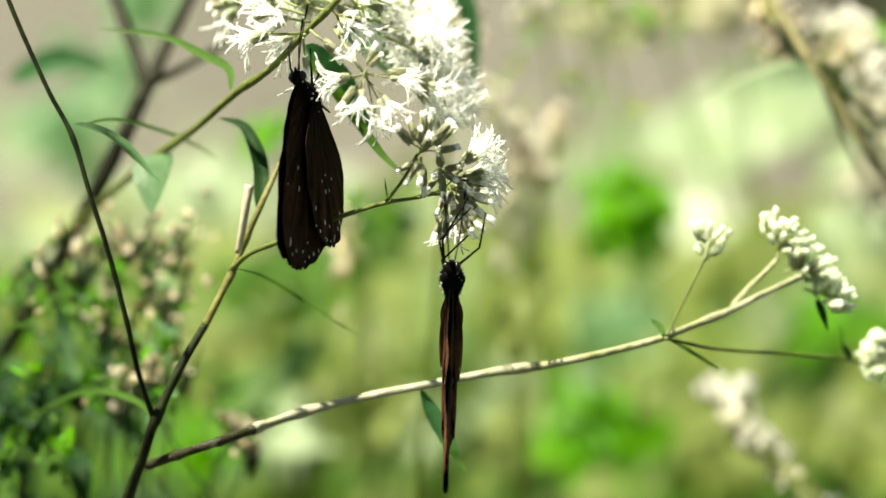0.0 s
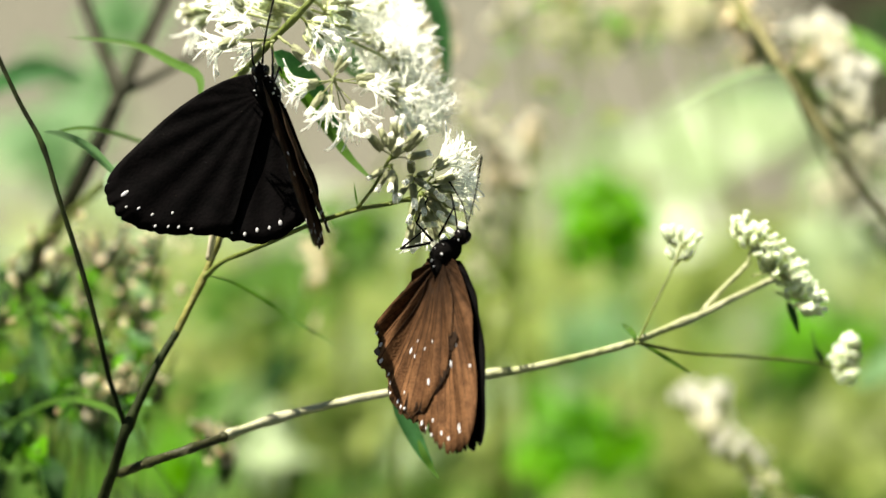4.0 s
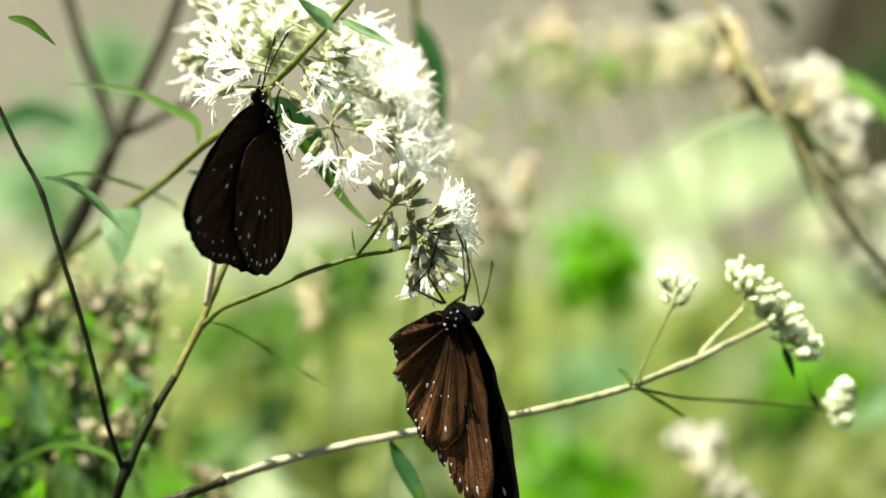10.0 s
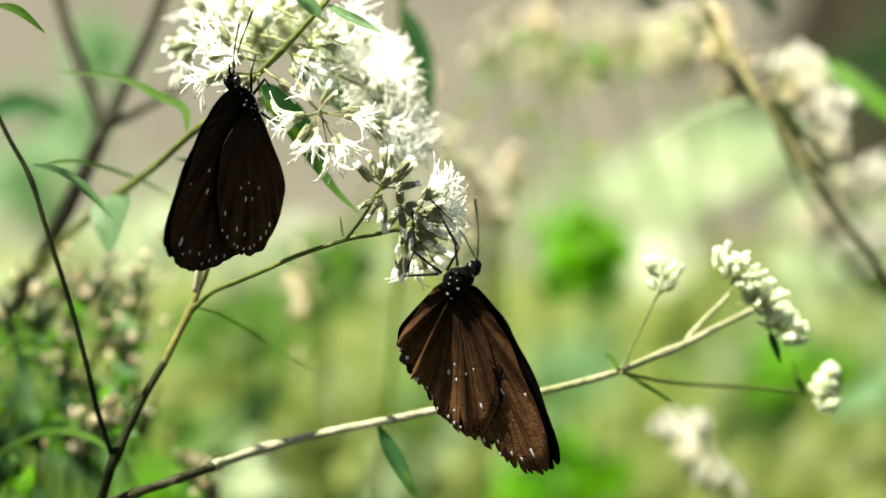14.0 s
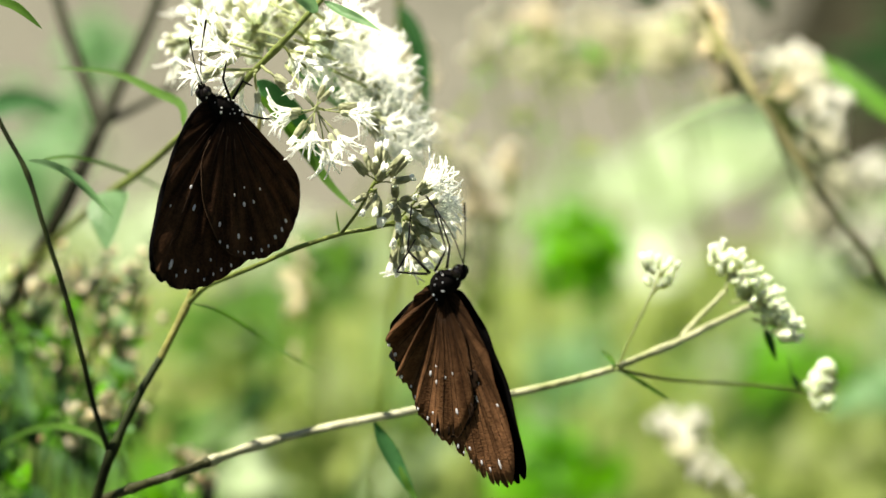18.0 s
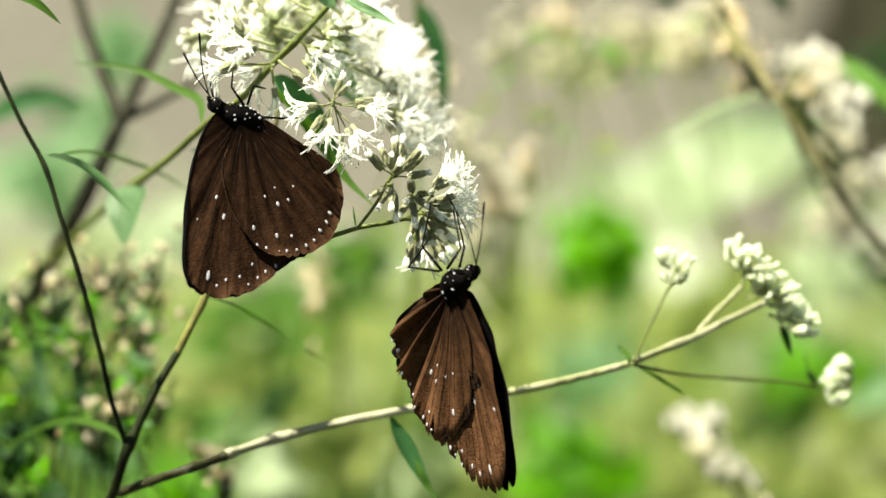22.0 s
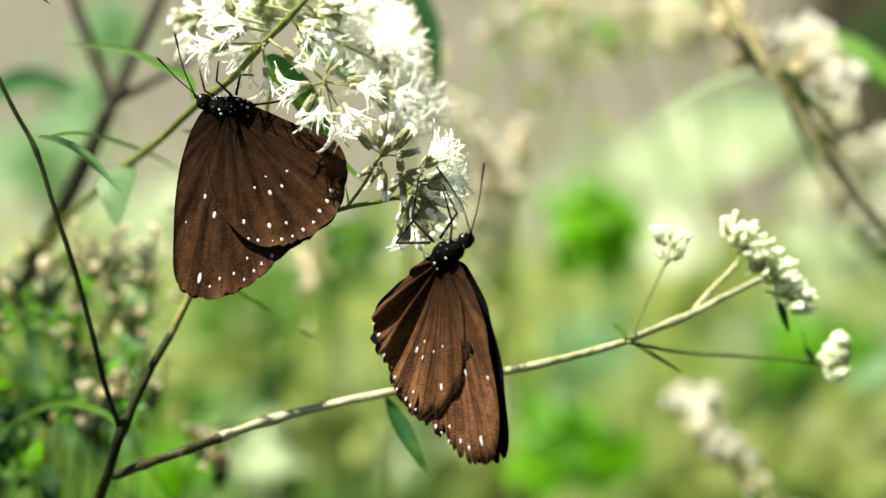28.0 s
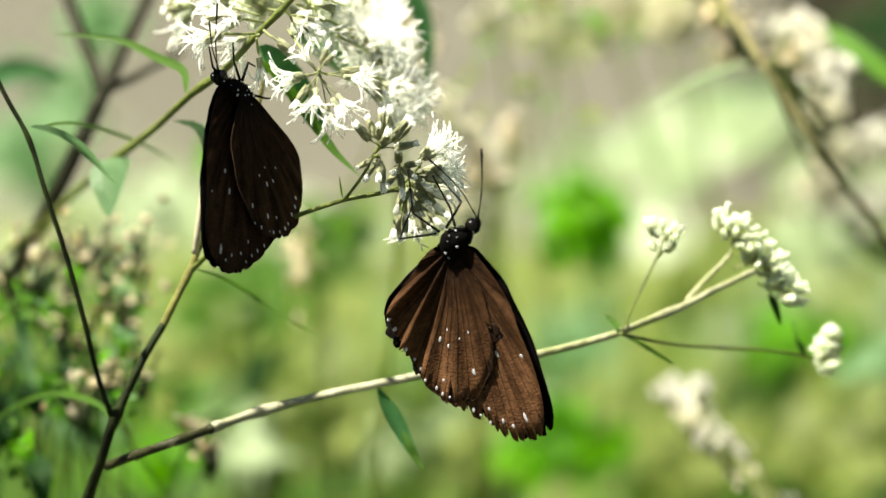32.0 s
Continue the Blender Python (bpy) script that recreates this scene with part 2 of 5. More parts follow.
class Shape:
    """Gathers vertices and faces of one mesh, with a material slot for each face."""

    def __init__(self):
        self.v, self.f, self.s = [], [], []

    def tube(self, pts, radii, sides=8, slot=0, wobble=0.0, caps=True):
        pts = [Vector(p) for p in pts]
        base = len(self.v)
        side = None
        for i, p in enumerate(pts):
            t = (pts[min(i + 1, len(pts) - 1)] - pts[max(i - 1, 0)]).normalized()
            if side is None:
                side = t.orthogonal().normalized()
            side = (side - t * side.dot(t)).normalized()
            other = t.cross(side)
            r = radii[i] if hasattr(radii, "__len__") else radii
            for k in range(sides):
                a = 2 * math.pi * k / sides
                w = 1 + wobble * noise.noise(p * 90 + Vector((k * 1.7, 0, 0)))
                self.v.append(p + (side * math.cos(a) + other * math.sin(a)) * r * w)
        for i in range(len(pts) - 1):
            for k in range(sides):
                a, b = base + i * sides + k, base + i * sides + (k + 1) % sides
                self.f.append((a, b, b + sides, a + sides))
                self.s.append(slot)
        if caps:
            self.f.append(tuple(base + k for k in reversed(range(sides))))
            end = base + (len(pts) - 1) * sides
            self.f.append(tuple(end + k for k in range(sides)))
            self.s += [slot, slot]

    def ball(self, c, axes, rings=6, sides=8, slot=0, rough=0.0):
        """An ellipsoid; axes: three half-axis vectors."""
        ax = [Vector(a) for a in axes]
        c = Vector(c)
        base = len(self.v)
        self.v.append(c + ax[2])
        for i in range(1, rings):
            th = math.pi * i / rings
            for k in range(sides):
                ph = 2 * math.pi * k / sides
                w = 1 + rough * random.uniform(-1, 1)
                self.v.append(c + (ax[0] * math.cos(ph) * math.sin(th) + ax[1] * math.sin(ph) * math.sin(th) + ax[2] * math.cos(th)) * w)
        self.v.append(c - ax[2])
        last = len(self.v) - 1
        for k in range(sides):
            self.f.append((base, base + 1 + k, base + 1 + (k + 1) % sides))
            e = base + 1 + (rings - 2) * sides
            self.f.append((last, e + (k + 1) % sides, e + k))
            self.s += [slot, slot]
        for i in range(rings - 2):
            for k in range(sides):
                a, b = base + 1 + i * sides + k, base + 1 + i * sides + (k + 1) % sides
                self.f.append((a, a + sides, b + sides, b))
                self.s.append(slot)

    def blade(self, pts, width, up, fold=0.25, slot=0, across=4, ripple=0.0, peak=0.4):
        """A leaf blade along pts: pointed at both ends, folded along its midrib."""
        pts = smooth_line(pts, 14)
        n = len(pts)
        base = len(self.v)
        up = Vector(up).normalized()
        for i, p in enumerate(pts):
            u = i / (n - 1)
            t = (pts[min(i + 1, n - 1)] - pts[max(i - 1, 0)]).normalized()
            s = t.cross(up)
            s = s.normalized() if s.length > 1e-4 else t.orthogonal().normalized()
            nrm = s.cross(t)
            w = width * 0.5 * (math.sin(math.pi * u ** (math.log(0.5) / math.log(peak))) ** 0.8 if 0 < u < 1 else 0) + width * 0.012
            for k in range(across + 1):
                x = 2 * k / across - 1
                teeth = 1 + ripple * (1 if i % 2 else -1) * abs(x)
                self.v.append(p + s * w * x * teeth + nrm * w * fold * (abs(x) + 0.25 * math.sin(9 * u + 3 * x)))
        for i in range(n - 1):
            for k in range(across):
                a = base + i * (across + 1) + k
                self.f.append((a, a + 1, a + across + 2, a + across + 1))
                self.s.append(slot)

    def part(self, name, mats, parent=None, label="", smooth=True):
        return link_mesh(name, self.v, self.f, mats if isinstance(mats, list) else [mats], parent, label, smooth, self.s)


def smooth_line(pts, n=24):
    """Points along a Catmull-Rom curve through pts."""
    pts = [Vector(p) for p in pts]
    p = [2 * pts[0] - pts[1]] + pts + [2 * pts[-1] - pts[-2]]
    out = []
    for j in range(n):
        u = j / (n - 1) * (len(pts) - 1)
        i = min(int(u), len(pts) - 2)
        t = u - i
        a, b, c, d = p[i:i + 4]
        out.append(0.5 * (2 * b + (c - a) * t + (2 * a - 5 * b + 4 * c - d) * t * t + (3 * b - a - 3 * c + d) * t ** 3))
    return out


def spots_at(rows):
    """Sheet rows (a, b) or (a, b, d) as places."""
    return [at(*r) for r in rows]


def stem(name, rows, r0, r1, material, parent, label="", sides=10, nodes=(), n=40, to_ground=False):
    """A tapering stalk along sheet rows; radii in sheet units; nodes swell it."""
    pts = smooth_line(spots_at(rows), n)
    if to_ground:
        foot = pts[0]
        pts = smooth_line([(foot.x * 1.25 - 0.02, foot.y + 0.05, -0.01), (foot.x * 1.1, foot.y + 0.02, foot.z * 0.5), foot], 14)[:-1] + pts
    rad = []
    for i, p in enumerate(pts):
        u = i / (len(pts) - 1)
        r = (r0 + (r1 - r0) * u) * MM
        for q in nodes:
            r *= 1 + 0.35 * math.exp(-((u - q) * 45) ** 2)
        rad.append(r)
    s = Shape()
    s.tube(pts, rad, sides, wobble=0.12)
    return s.part(name, material, parent, label)


def leaf(rows, width, material, parent, label="", fold=0.25, facing=(0, -0.3, -1), ripple=0.0, peak=0.4, name="leaf"):
    s = Shape()
    up = facing[0] * RIGHT - facing[1] * UP + facing[2] * AHEAD
    s.blade(spots_at(rows), width * MM, up, fold, ripple=ripple, peak=peak)
    return s.part(name, material, parent, label)


# ---- ground ----
def ground():
    n = 60
    xs = [math.copysign(abs(i / n * 2 - 1) ** 2.2, i - n / 2) * 300 for i in range(n + 1)]
    v = [(x, y + 4, 0.05 * noise.noise(Vector((x * 0.35, y * 0.35, 0)))) for y in xs for x in xs]
    v = [(x, y, z - 0.04) for x, y, z in v]
    f = [(j * (n + 1) + i, j * (n + 1) + i + 1, (j + 1) * (n + 1) + i + 1, (j + 1) * (n + 1) + i) for j in range(n) for i in range(n)]
    tagged(link_mesh("ground", v, f, [M_SOIL]), "dry pale grey-brown trodden soil in the sun", "ground", kind="structure")


ground()

# ---- the near shrub: forked stems, branch with bud clusters, spray with flower heads ----
shrub = thing("flowering_shrub", "white-flowered shrub with thin forked green stems and narrow leaves", "shrub", (0, 0, 0))
stem("main_stem", [(95, 1080, .94), (150, 920, .935), (172, 862, .93), (195, 790, .925), (242, 690, .925), (284, 617, .926)], 13, 7, M_STEMDARK, shrub, nodes=(0.72,), to_ground=True)
stem("upper_stem", [(280, 625, .926), (305, 575, .926), (332, 520, .926), (352, 470, .926), (376, 415, .926), (408, 345, .93), (440, 280, .932), (455, 225, .932), (470, 150, .93)], 7, 4, M_STEMOLIVE, shrub, "olive-green upper stem", nodes=(0.22, 0.38))
stem("dry_stub", [(340, 492, .924), (347, 450, .922), (353, 410, .921), (359, 373, .921)], 6, 8, M_STUB, shrub, "pale broken stub of a dead shoot", n=16)
stem("side_stem", [(195, 788, .925), (166, 700, .92), (145, 610, .915), (112, 490, .912), (78, 385, .91), (48, 288, .91), (2, 202, .91), (-70, 40, .91), (-110, -80, .91)], 4.8, 4.0, M_STEMDARK, shrub, "thin dark side stem", nodes=(0.62,))
stem("flower_branch_base", [(184, 866, .934), (235, 846, .926), (290, 828, .92), (340, 811, .923), (370, 800, .926)], 8.5, 8, M_STEMMOTTLED, shrub, "dark foot of the branch with sun dapples in its colour", nodes=(0.25, 0.6, 0.97), n=30)
stem("flower_branch", [(368, 801, .926), (400, 789, .929), (450, 772, .932), (520, 753, 0.9355), (600, 735, 0.9364), (690, 718, 0.9355), (790, 697, .935), (880, 685, .934), (960, 668, .934), (1040, 648, .934), (1087, 634, .935), (1140, 612, 0.9373), (1200, 588, 0.9417), (1250, 562, 0.9449), (1290, 543, 0.9472), (1330, 524, 0.9489)], 8.2, 6.2, M_STEMPALE, shrub, "pale sunlit branch with dark nodes", nodes=(0.02, 0.14, 0.43, 0.77), n=70)
stem("twig", [(1092, 630, 0.930), (1110, 590, 0.9417), (1135, 540, 0.9454), (1155, 498, 0.9476)], 2.6, 2.4, M_STEM, shrub, n=16)
leaf([(1352, 566, 0.9516), (1362, 590, 0.9521), (1372, 622, 0.9521)], 14, M_LEAFDARK, shrub, "small dark leaf under the buds")
stem("twig", [(1205, 580, 0.9435), (1235, 546, 0.9463), (1262, 520, 0.9481), (1285, 495, 0.9489)], 6, 4.5, M_STEMPALE, shrub, n=16)
stem("twig", [(1088, 636, 0.930), (1180, 655, 0.9454), (1300, 663, 0.962), (1400, 672, 0.975), (1448, 684, 0.982)], 3.6, 2.6, M_STEM, shrub, "thin dull green twig", n=20)
stem("twig", [(1412, 674, 0.976), (1402, 650, 0.976), (1394, 616, 0.976)], 2.2, 1.2, M_STEMDARK, shrub, n=8)
# leaves of the near shrub
leaf([(660, 728, .936), (678, 768, .936), (702, 812, .935), (738, 872, .934)], 32, M_LEAFTEAL, shrub, "blue-green hanging lance-shaped leaf", ripple=0.02, peak=0.5, fold=0.5, facing=(.55, .25, -.8))
leaf([(706, 806, .933), (716, 832, .932), (728, 854, .932), (744, 876, .931)], 13, M_LEAF, shrub)
leaf([(50, 268, .91), (88, 276, .914), (132, 300, .92), (165, 330, .924), (205, 372, .93)], 20, M_LEAFMINT, shrub, "narrow curved green leaf", ripple=0.05, fold=0.35, facing=(-.3, -.5, -.9))
leaf([(55, 272, .912), (120, 262, .94), (190, 278, .965), (262, 306, .985), (310, 338, 1.0)], 11, M_LEAF, shrub, "narrow curved green leaf")
leaf([(193, 785, .928), (165, 755, .95), (100, 738, .97), (40, 752, .985), (-40, 800, 1.0)], 14, M_LEAF, shrub, "narrow arching green leaf")
leaf([(332, 518, .926), (385, 533, .94), (440, 566, .95), (500, 606, .95), (570, 646, .945)], 7, M_LEAF, shrub, "very narrow green leaf")
leaf([(1086, 634, 0.930), (1125, 655, 0.9408), (1165, 680, 0.9431), (1185, 692, 0.9440)], 8, M_LEAF, shrub)
leaf([(1086, 630, 0.930), (1075, 615, 0.9391), (1062, 603, 0.9408)], 12, M_LEAF, shrub)
leaf([(1416, 672, .976), (1406, 657, .976), (1398, 645, .976)], 12, M_LEAFDARK, shrub)
leaf([(600, 396, .9), (597, 378, .9), (594, 356, .9)], 3.5, M_LEAF, shrub)
leaf([(378, 425, .93), (378, 392, .935), (380, 350, .938), (368, 306, .94), (346, 270, .945), (303, 258, .95)], 28, M_LEAFDARK, shrub, "dark folded leaf behind the stem", fold=0.5)

# ---- second stem, carrying the upper flower head, leaning out of the depth ----
tall = thing("flowering_shrub", "white-flowered shrub with a leaning green stem and dense flower head", "shrub", (0, 0, 0))
stem("main_stem", [(-190, 760, 1.17), (-60, 560, 1.12), (60, 450, 1.06), (180, 342, 1.0), (270, 272, .955), (335, 212, .93), (395, 168, .912), (447, 112, .9), (500, 58, .894), (560, -8, .89), (640, -100, .885)], 9, 4.6, M_STEM, tall, nodes=(0.45, 0.62, 0.82), to_ground=True, n=60)
leaf([(326, 214, .932), (322, 172, .938), (280, 150, .945), (205, 116, .955), (90, 104, .96)], 17, M_LEAF, tall, "long narrow arching green leaf")
leaf([(572, -14, .89), (604, 4, .886), (638, 20, .883), (673, 38, .88)], 17, M_LEAFMINT, tall, "narrow grey-green leaf", fold=0.5)
leaf([(562, 4, .888), (545, -10, .886), (525, -26, .884), (496, -52, .882)], 26, M_LEAFMINT, tall, "narrow grey-green leaf")
leaf([(452, 150, .915), (490, 185, .92), (540, 250, .925), (585, 312, .925), (632, 358, .922)], 21, M_LEAF, tall, "long dark green lance-shaped leaf behind the flowers", ripple=0.04)
leaf([(452, 128, .92), (492, 168, .93), (535, 222, .935), (574, 292, .935)], 54, M_LEAFTEAL, tall, "green leaf behind the flowers")
leaf([(505, 100, .95), (548, 118, .96), (588, 146, .965), (624, 196, .965)], 60, M_LEAFMINT, tall, "pale green leaf behind the flowers")
leaf([(-10, -14, .9), (20, -8, .9), (45, 8, .9), (76, 36, .9)], 16, M_LEAF, tall, "narrow green leaf")
leaf([(206, 322, .972), (196, 345, .97), (192, 380, .968), (190, 428, .966)], 92, M_LEAFMINT, tall, "broad hanging green leaf", fold=0.15, peak=0.32, facing=(-.5, -.9, -.6))
stem("leaf_stalk", [(335, 210, .93), (280, 262, .95), (206, 322, .972)], 1.6, 1.4, M_STEM, tall, n=12)


# ---- flower parts: open capitula with long styles, closed capitula, round buds ----
def open_head(seed):
    """A slender cup of bracts, five white tubes that open wide, and stout splayed white style branches."""
    random.seed(seed)
    s = Shape()
    u = MM
    s.tube([(0, 0, z * u) for z in (0, 3, 9, 16, 23)], [r * u for r in (1.5, 4.2, 5.8, 6.0, 6.4)], 8, slot=0)
    for row, (z, rad, h) in enumerate(((9, 4.8, 8), (16, 5.0, 9))):
        for k in range(5):
            a = k * 1.257 + row * 0.63
            o = Vector((math.cos(a), math.sin(a), 0))
            s.ball(o * rad * u + Vector((0, 0, z * u)), (o * 1.7 * u, Vector((-o.y, o.x, 0)) * 3.2 * u, Vector((0, 0, h * u))), 5, 6, 0)
    for k in range(5):
        a = k * 1.26 + random.random() * 0.6
        o = Vector((math.cos(a), math.sin(a), 0))
        foot, lip = o * 2.8 * u + Vector((0, 0, 18 * u)), o * random.uniform(7, 15) * u + Vector((0, 0, random.uniform(34, 44) * u))
        s.tube([foot, foot.lerp(lip, 0.35), foot.lerp(lip, 0.8), lip], [2.4 * u, 2.8 * u, 3.2 * u, 3.8 * u], 7, slot=1)
        out = (lip - foot).normalized()
        for j in range(3):
            b = a + 2.1 * j + random.uniform(-0.3, 0.3)
            q = (Vector((math.cos(b), math.sin(b), 0)) + out * 0.9).normalized()
            s.tube([lip, lip + q * 4 * u, lip + q * 8 * u], [2.0 * u, 1.7 * u, 0.7 * u], 5, slot=1)
        for j in range(2):
            b = a + random.uniform(-1.1, 1.1)
            q = Vector((math.cos(b), math.sin(b), 0))
            h = random.uniform(24, 42)
            bend = random.uniform(0.4, 1.5)
            curl = Vector((-q.y, q.x, 0)) * random.uniform(-0.3, 0.3)
            pts = [lip + (q * bend * h * w ** 1.3 + curl * h * w ** 2.2 + Vector((0, 0, h * w * (1 - 0.25 * bend * w)))) * u for w in (0, 0.25, 0.5, 0.75, 1)]
            s.tube(pts, [1.7 * u, 1.5 * u, 1.4 * u, 1.45 * u, 1.2 * u], 5, slot=1)
    return s.part("floret_head", [M_CUP, M_FLORET])


def closed_head(seed):
    """A slender spindle of overlapping bracts with the white tips of its florets just showing."""
    random.seed(seed)
    s = Shape()
    u = MM
    s.tube([(0, 0, z * u) for z in (0, 4, 12, 22, 32, 40)], [r * u for r in (1.6, 4.4, 6.6, 7.2, 6.6, 5.2)], 9, slot=0)
    for row, (z, rad, h) in enumerate(((9, 5.2, 8), (18, 6.2, 11), (27, 6.0, 12))):
        for k in range(5):
            a = k * 1.257 + row * 0.63
            o = Vector((math.cos(a), math.sin(a), 0))
            t = Vector((-o.y, o.x, 0))
            s.ball(o * rad * u + Vector((0, 0, z * u)), (o * 1.7 * u, t * 3.4 * u, Vector((0, 0, h * u)) - o * 0.9 * u), 5, 6, 0)
    long = seed % 2
    for k in range(3 + 2 * long):
        a = k * 1.5 + 0.5 * random.random()
        o = Vector((math.cos(a), math.sin(a), 0)) * 2.2 * u
        h = random.uniform(38, 43) + 4 * long
        s.ball(o + Vector((0, 0, h * u)), ((4.4 * u, 0, 0), (0, 4.4 * u, 0), (o.x * 1.2, o.y * 1.2, (9 + 8 * long) * u)), 6, 7, 1)
    return s.part("closed_floret_head", [M_INVOL, M_FLORET])


def bud(seed):
    """A pale green cup of narrow bracts, closed over a few whitish floret tips."""
    random.seed(seed)
    s = Shape()
    u = MM
    s.ball((0, 0, 11 * u), ((5.6 * u, 0, 0), (0, 5.6 * u, 0), (0, 0, 13 * u)), 6, 8, 0)
    for k in range(5):
        a = k * 1.257 + 0.4 * random.random()
        o = Vector((math.cos(a), math.sin(a), 0))
        s.ball(o * 4.6 * u + Vector((0, 0, 11 * u)), (o * 1.6 * u, Vector((-o.y, o.x, 0)) * 3.0 * u, Vector((0, 0, 10 * u)) - o * 0.8 * u), 5, 6, 0)
    for k in range(4):
        a = k * 1.57 + 0.5 * random.random()
        o = Vector((math.cos(a), math.sin(a), 0)) * 2.3 * u
        s.ball(o + Vector((0, 0, random.uniform(20, 24) * u)), ((3.7 * u, 0, 0), (0, 3.7 * u, 0), (o.x * .8, o.y * .8, 7.5 * u)), 5, 6, 1)
    return s.part("bud", [M_BUDCUP, M_BUDTIP])


OPEN = [open_head(k) for k in range(1, 7)]
CLOSED = [closed_head(k) for k in range(11, 15)]
BUDS = [bud(k) for k in range(21, 24)]
MODELS = {"floret_head": [o.data for o in OPEN], "closed_floret_head": [o.data for o in CLOSED], "bud": [o.data for o in BUDS]}
for o in OPEN + CLOSED + BUDS:
    bpy.data.objects.remove(o)


def set_piece(kind, place, aim, size, parent):
    ob = new(kind, random.choice(MODELS[kind]))
    ob.parent = parent
    turn = aim.to_track_quat("Z", "Y").to_matrix().to_4x4() @ pose(0, 0, 0, 0, 0, random.uniform(0, 360))
    ob.matrix_basis = Matrix.Translation(place) @ turn @ Matrix.Diagonal((size, size, size, 1))


def umbel(shape, parent, centre, foot, aim, spread, kinds, length, size=1.0, seed=0):
    """One umbel: a stalk from foot to centre, and short stalks that fan out to the capitula."""
    random.seed(seed)
    c = at(*centre)
    shape.tube(smooth_line([at(*foot), at(*foot).lerp(c, 0.5) + way(*aim) * 4 * MM, c], 8), 2.6 * MM, 6, wobble=0.2)
    axis = way(*aim)
    total = sum(n for _, n in kinds)
    i = 0
    for kind, n in kinds:
        for _ in range(n):
            i += 1
            th = radians(spread) * math.sqrt((i - 0.3) / total)
            ph = i * 2.39996 + random.uniform(-0.4, 0.4)
            side = axis.orthogonal().normalized()
            other = axis.cross(side)
            dirn = (axis * math.cos(th) + (side * math.cos(ph) + other * math.sin(ph)) * math.sin(th)).normalized()
            foot_at = c + dirn * length * random.uniform(0.65, 1.1) * MM
            shape.tube([c, c.lerp(foot_at, 0.5) + axis * 1.5 * MM, foot_at], 1.35 * MM, 5)
            set_piece(kind, foot_at, (dirn + 0.25 * axis).normalized(), size * random.uniform(0.85, 1.1), parent)


# upper head
O, C, B = "floret_head", "closed_floret_head", "bud"
upper = Shape()
upper_head = new("flower_head")
upper_head.parent = tall
umbel(upper, upper_head, (394, 106, .888), (445, 106, .894), (-1, .3, -.3), 30, [(O, 2), (C, 1)], 14, .95, seed=100)
umbel(upper, upper_head, (430, 80, .89), (462, 86, .894), (-1, .05, -.35), 50, [(O, 3)], 20, .95, seed=101)
umbel(upper, upper_head, (404, 60, .9), (455, 74, .897), (-.9, -.4, -.2), 60, [(O, 2), (C, 3)], 16, .95, seed=102)
umbel(upper, upper_head, (440, 108, .908), (454, 108, .897), (-.7, .7, -.3), 40, [(O, 2)], 10, .9, seed=103)
umbel(upper, upper_head, (453, 140, .904), (450, 114, .898), (.1, 1, -.1), 8, [(O, 1)], 6, .9, seed=104)
umbel(upper, upper_head, (382, 36, .935), (440, 60, .91), (-.9, -.2, .1), 85, [(C, 4), (B, 9), (O, 2)], 20, 1.0, seed=105)
umbel(upper, upper_head, (344, 58, .955), (410, 56, .93), (-1, .05, .2), 55, [(C, 3), (B, 6), (O, 1)], 18, 1.0, seed=106)
umbel(upper, upper_head, (362, -14, .97), (420, 20, .93), (-.6, -.5, .2), 75, [(C, 3), (B, 6), (O, 2)], 18, 1.0, seed=107)
umbel(upper, upper_head, (455, 40, .922), (500, 52, .9), (-.6, -.6, .2), 85, [(C, 4), (B, 9), (O, 2), (B, 7), (O, 1)], 20, 1.0, seed=108)
umbel(upper, upper_head, (488, 10, .94), (530, 26, .9), (-.3, -.8, .3), 90, [(C, 4), (B, 9), (O, 2)], 22, 1.0, seed=109)
umbel(upper, upper_head, (430, -30, .945), (520, 10, .9), (-.6, -.6, .2), 90, [(C, 3), (B, 7), (O, 3)], 22, 1.0, seed=110)
umbel(upper, upper_head, (522, -20, .94), (546, 4, .893), (.1, -.9, .2), 90, [(C, 3), (B, 7), (O, 2)], 22, 1.0, seed=111)
umbel(upper, upper_head, (464, 62, .93), (490, 66, .9), (-.3, -.1, .6), 80, [(C, 3), (B, 6), (O, 1), (B, 7), (O, 1)], 18, .95, seed=112)
umbel(upper, upper_head, (508, 74, .9), (496, 62, .895), (.7, .4, .0), 55, [(C, 6), (B, 7), (O, 1)], 20, .85, seed=113)
umbel(upper, upper_head, (540, 54, .915), (520, 36, .9), (.8, .1, .2), 75, [(C, 3), (B, 7), (O, 2), (B, 7), (O, 1)], 22, .9, seed=114)
umbel(upper, upper_head, (556, 72, .935), (520, 54, .9), (.6, -.1, .5), 70, [(C, 3), (B, 6), (O, 2), (B, 7), (O, 1)], 20, .95, seed=115)
umbel(upper, upper_head, (478, 112, .89), (462, 100, .893), (.6, .85, -.2), 30, [(C, 2)], 14, .75, seed=116)
umbel(upper, upper_head, (556, 174, .884), (505, 100, .9), (-.45, -.85, -.1), 14, [(O, 1)], 16, .62, seed=117)
umbel(upper, upper_head, (558, 172, .884), (558, 174, .884), (.55, -.85, -.1), 24, [(C, 2)], 18, .8, seed=118)
umbel(upper, upper_head, (552, 178, .884), (558, 174, .884), (-.95, .18, -.2), 14, [(O, 2)], 26, .82, seed=119)
umbel(upper, upper_head, (556, 180, .884), (558, 174, .884), (-.25, .95, -.3), 26, [(O, 2), (C, 1)], 30, .85, seed=120)
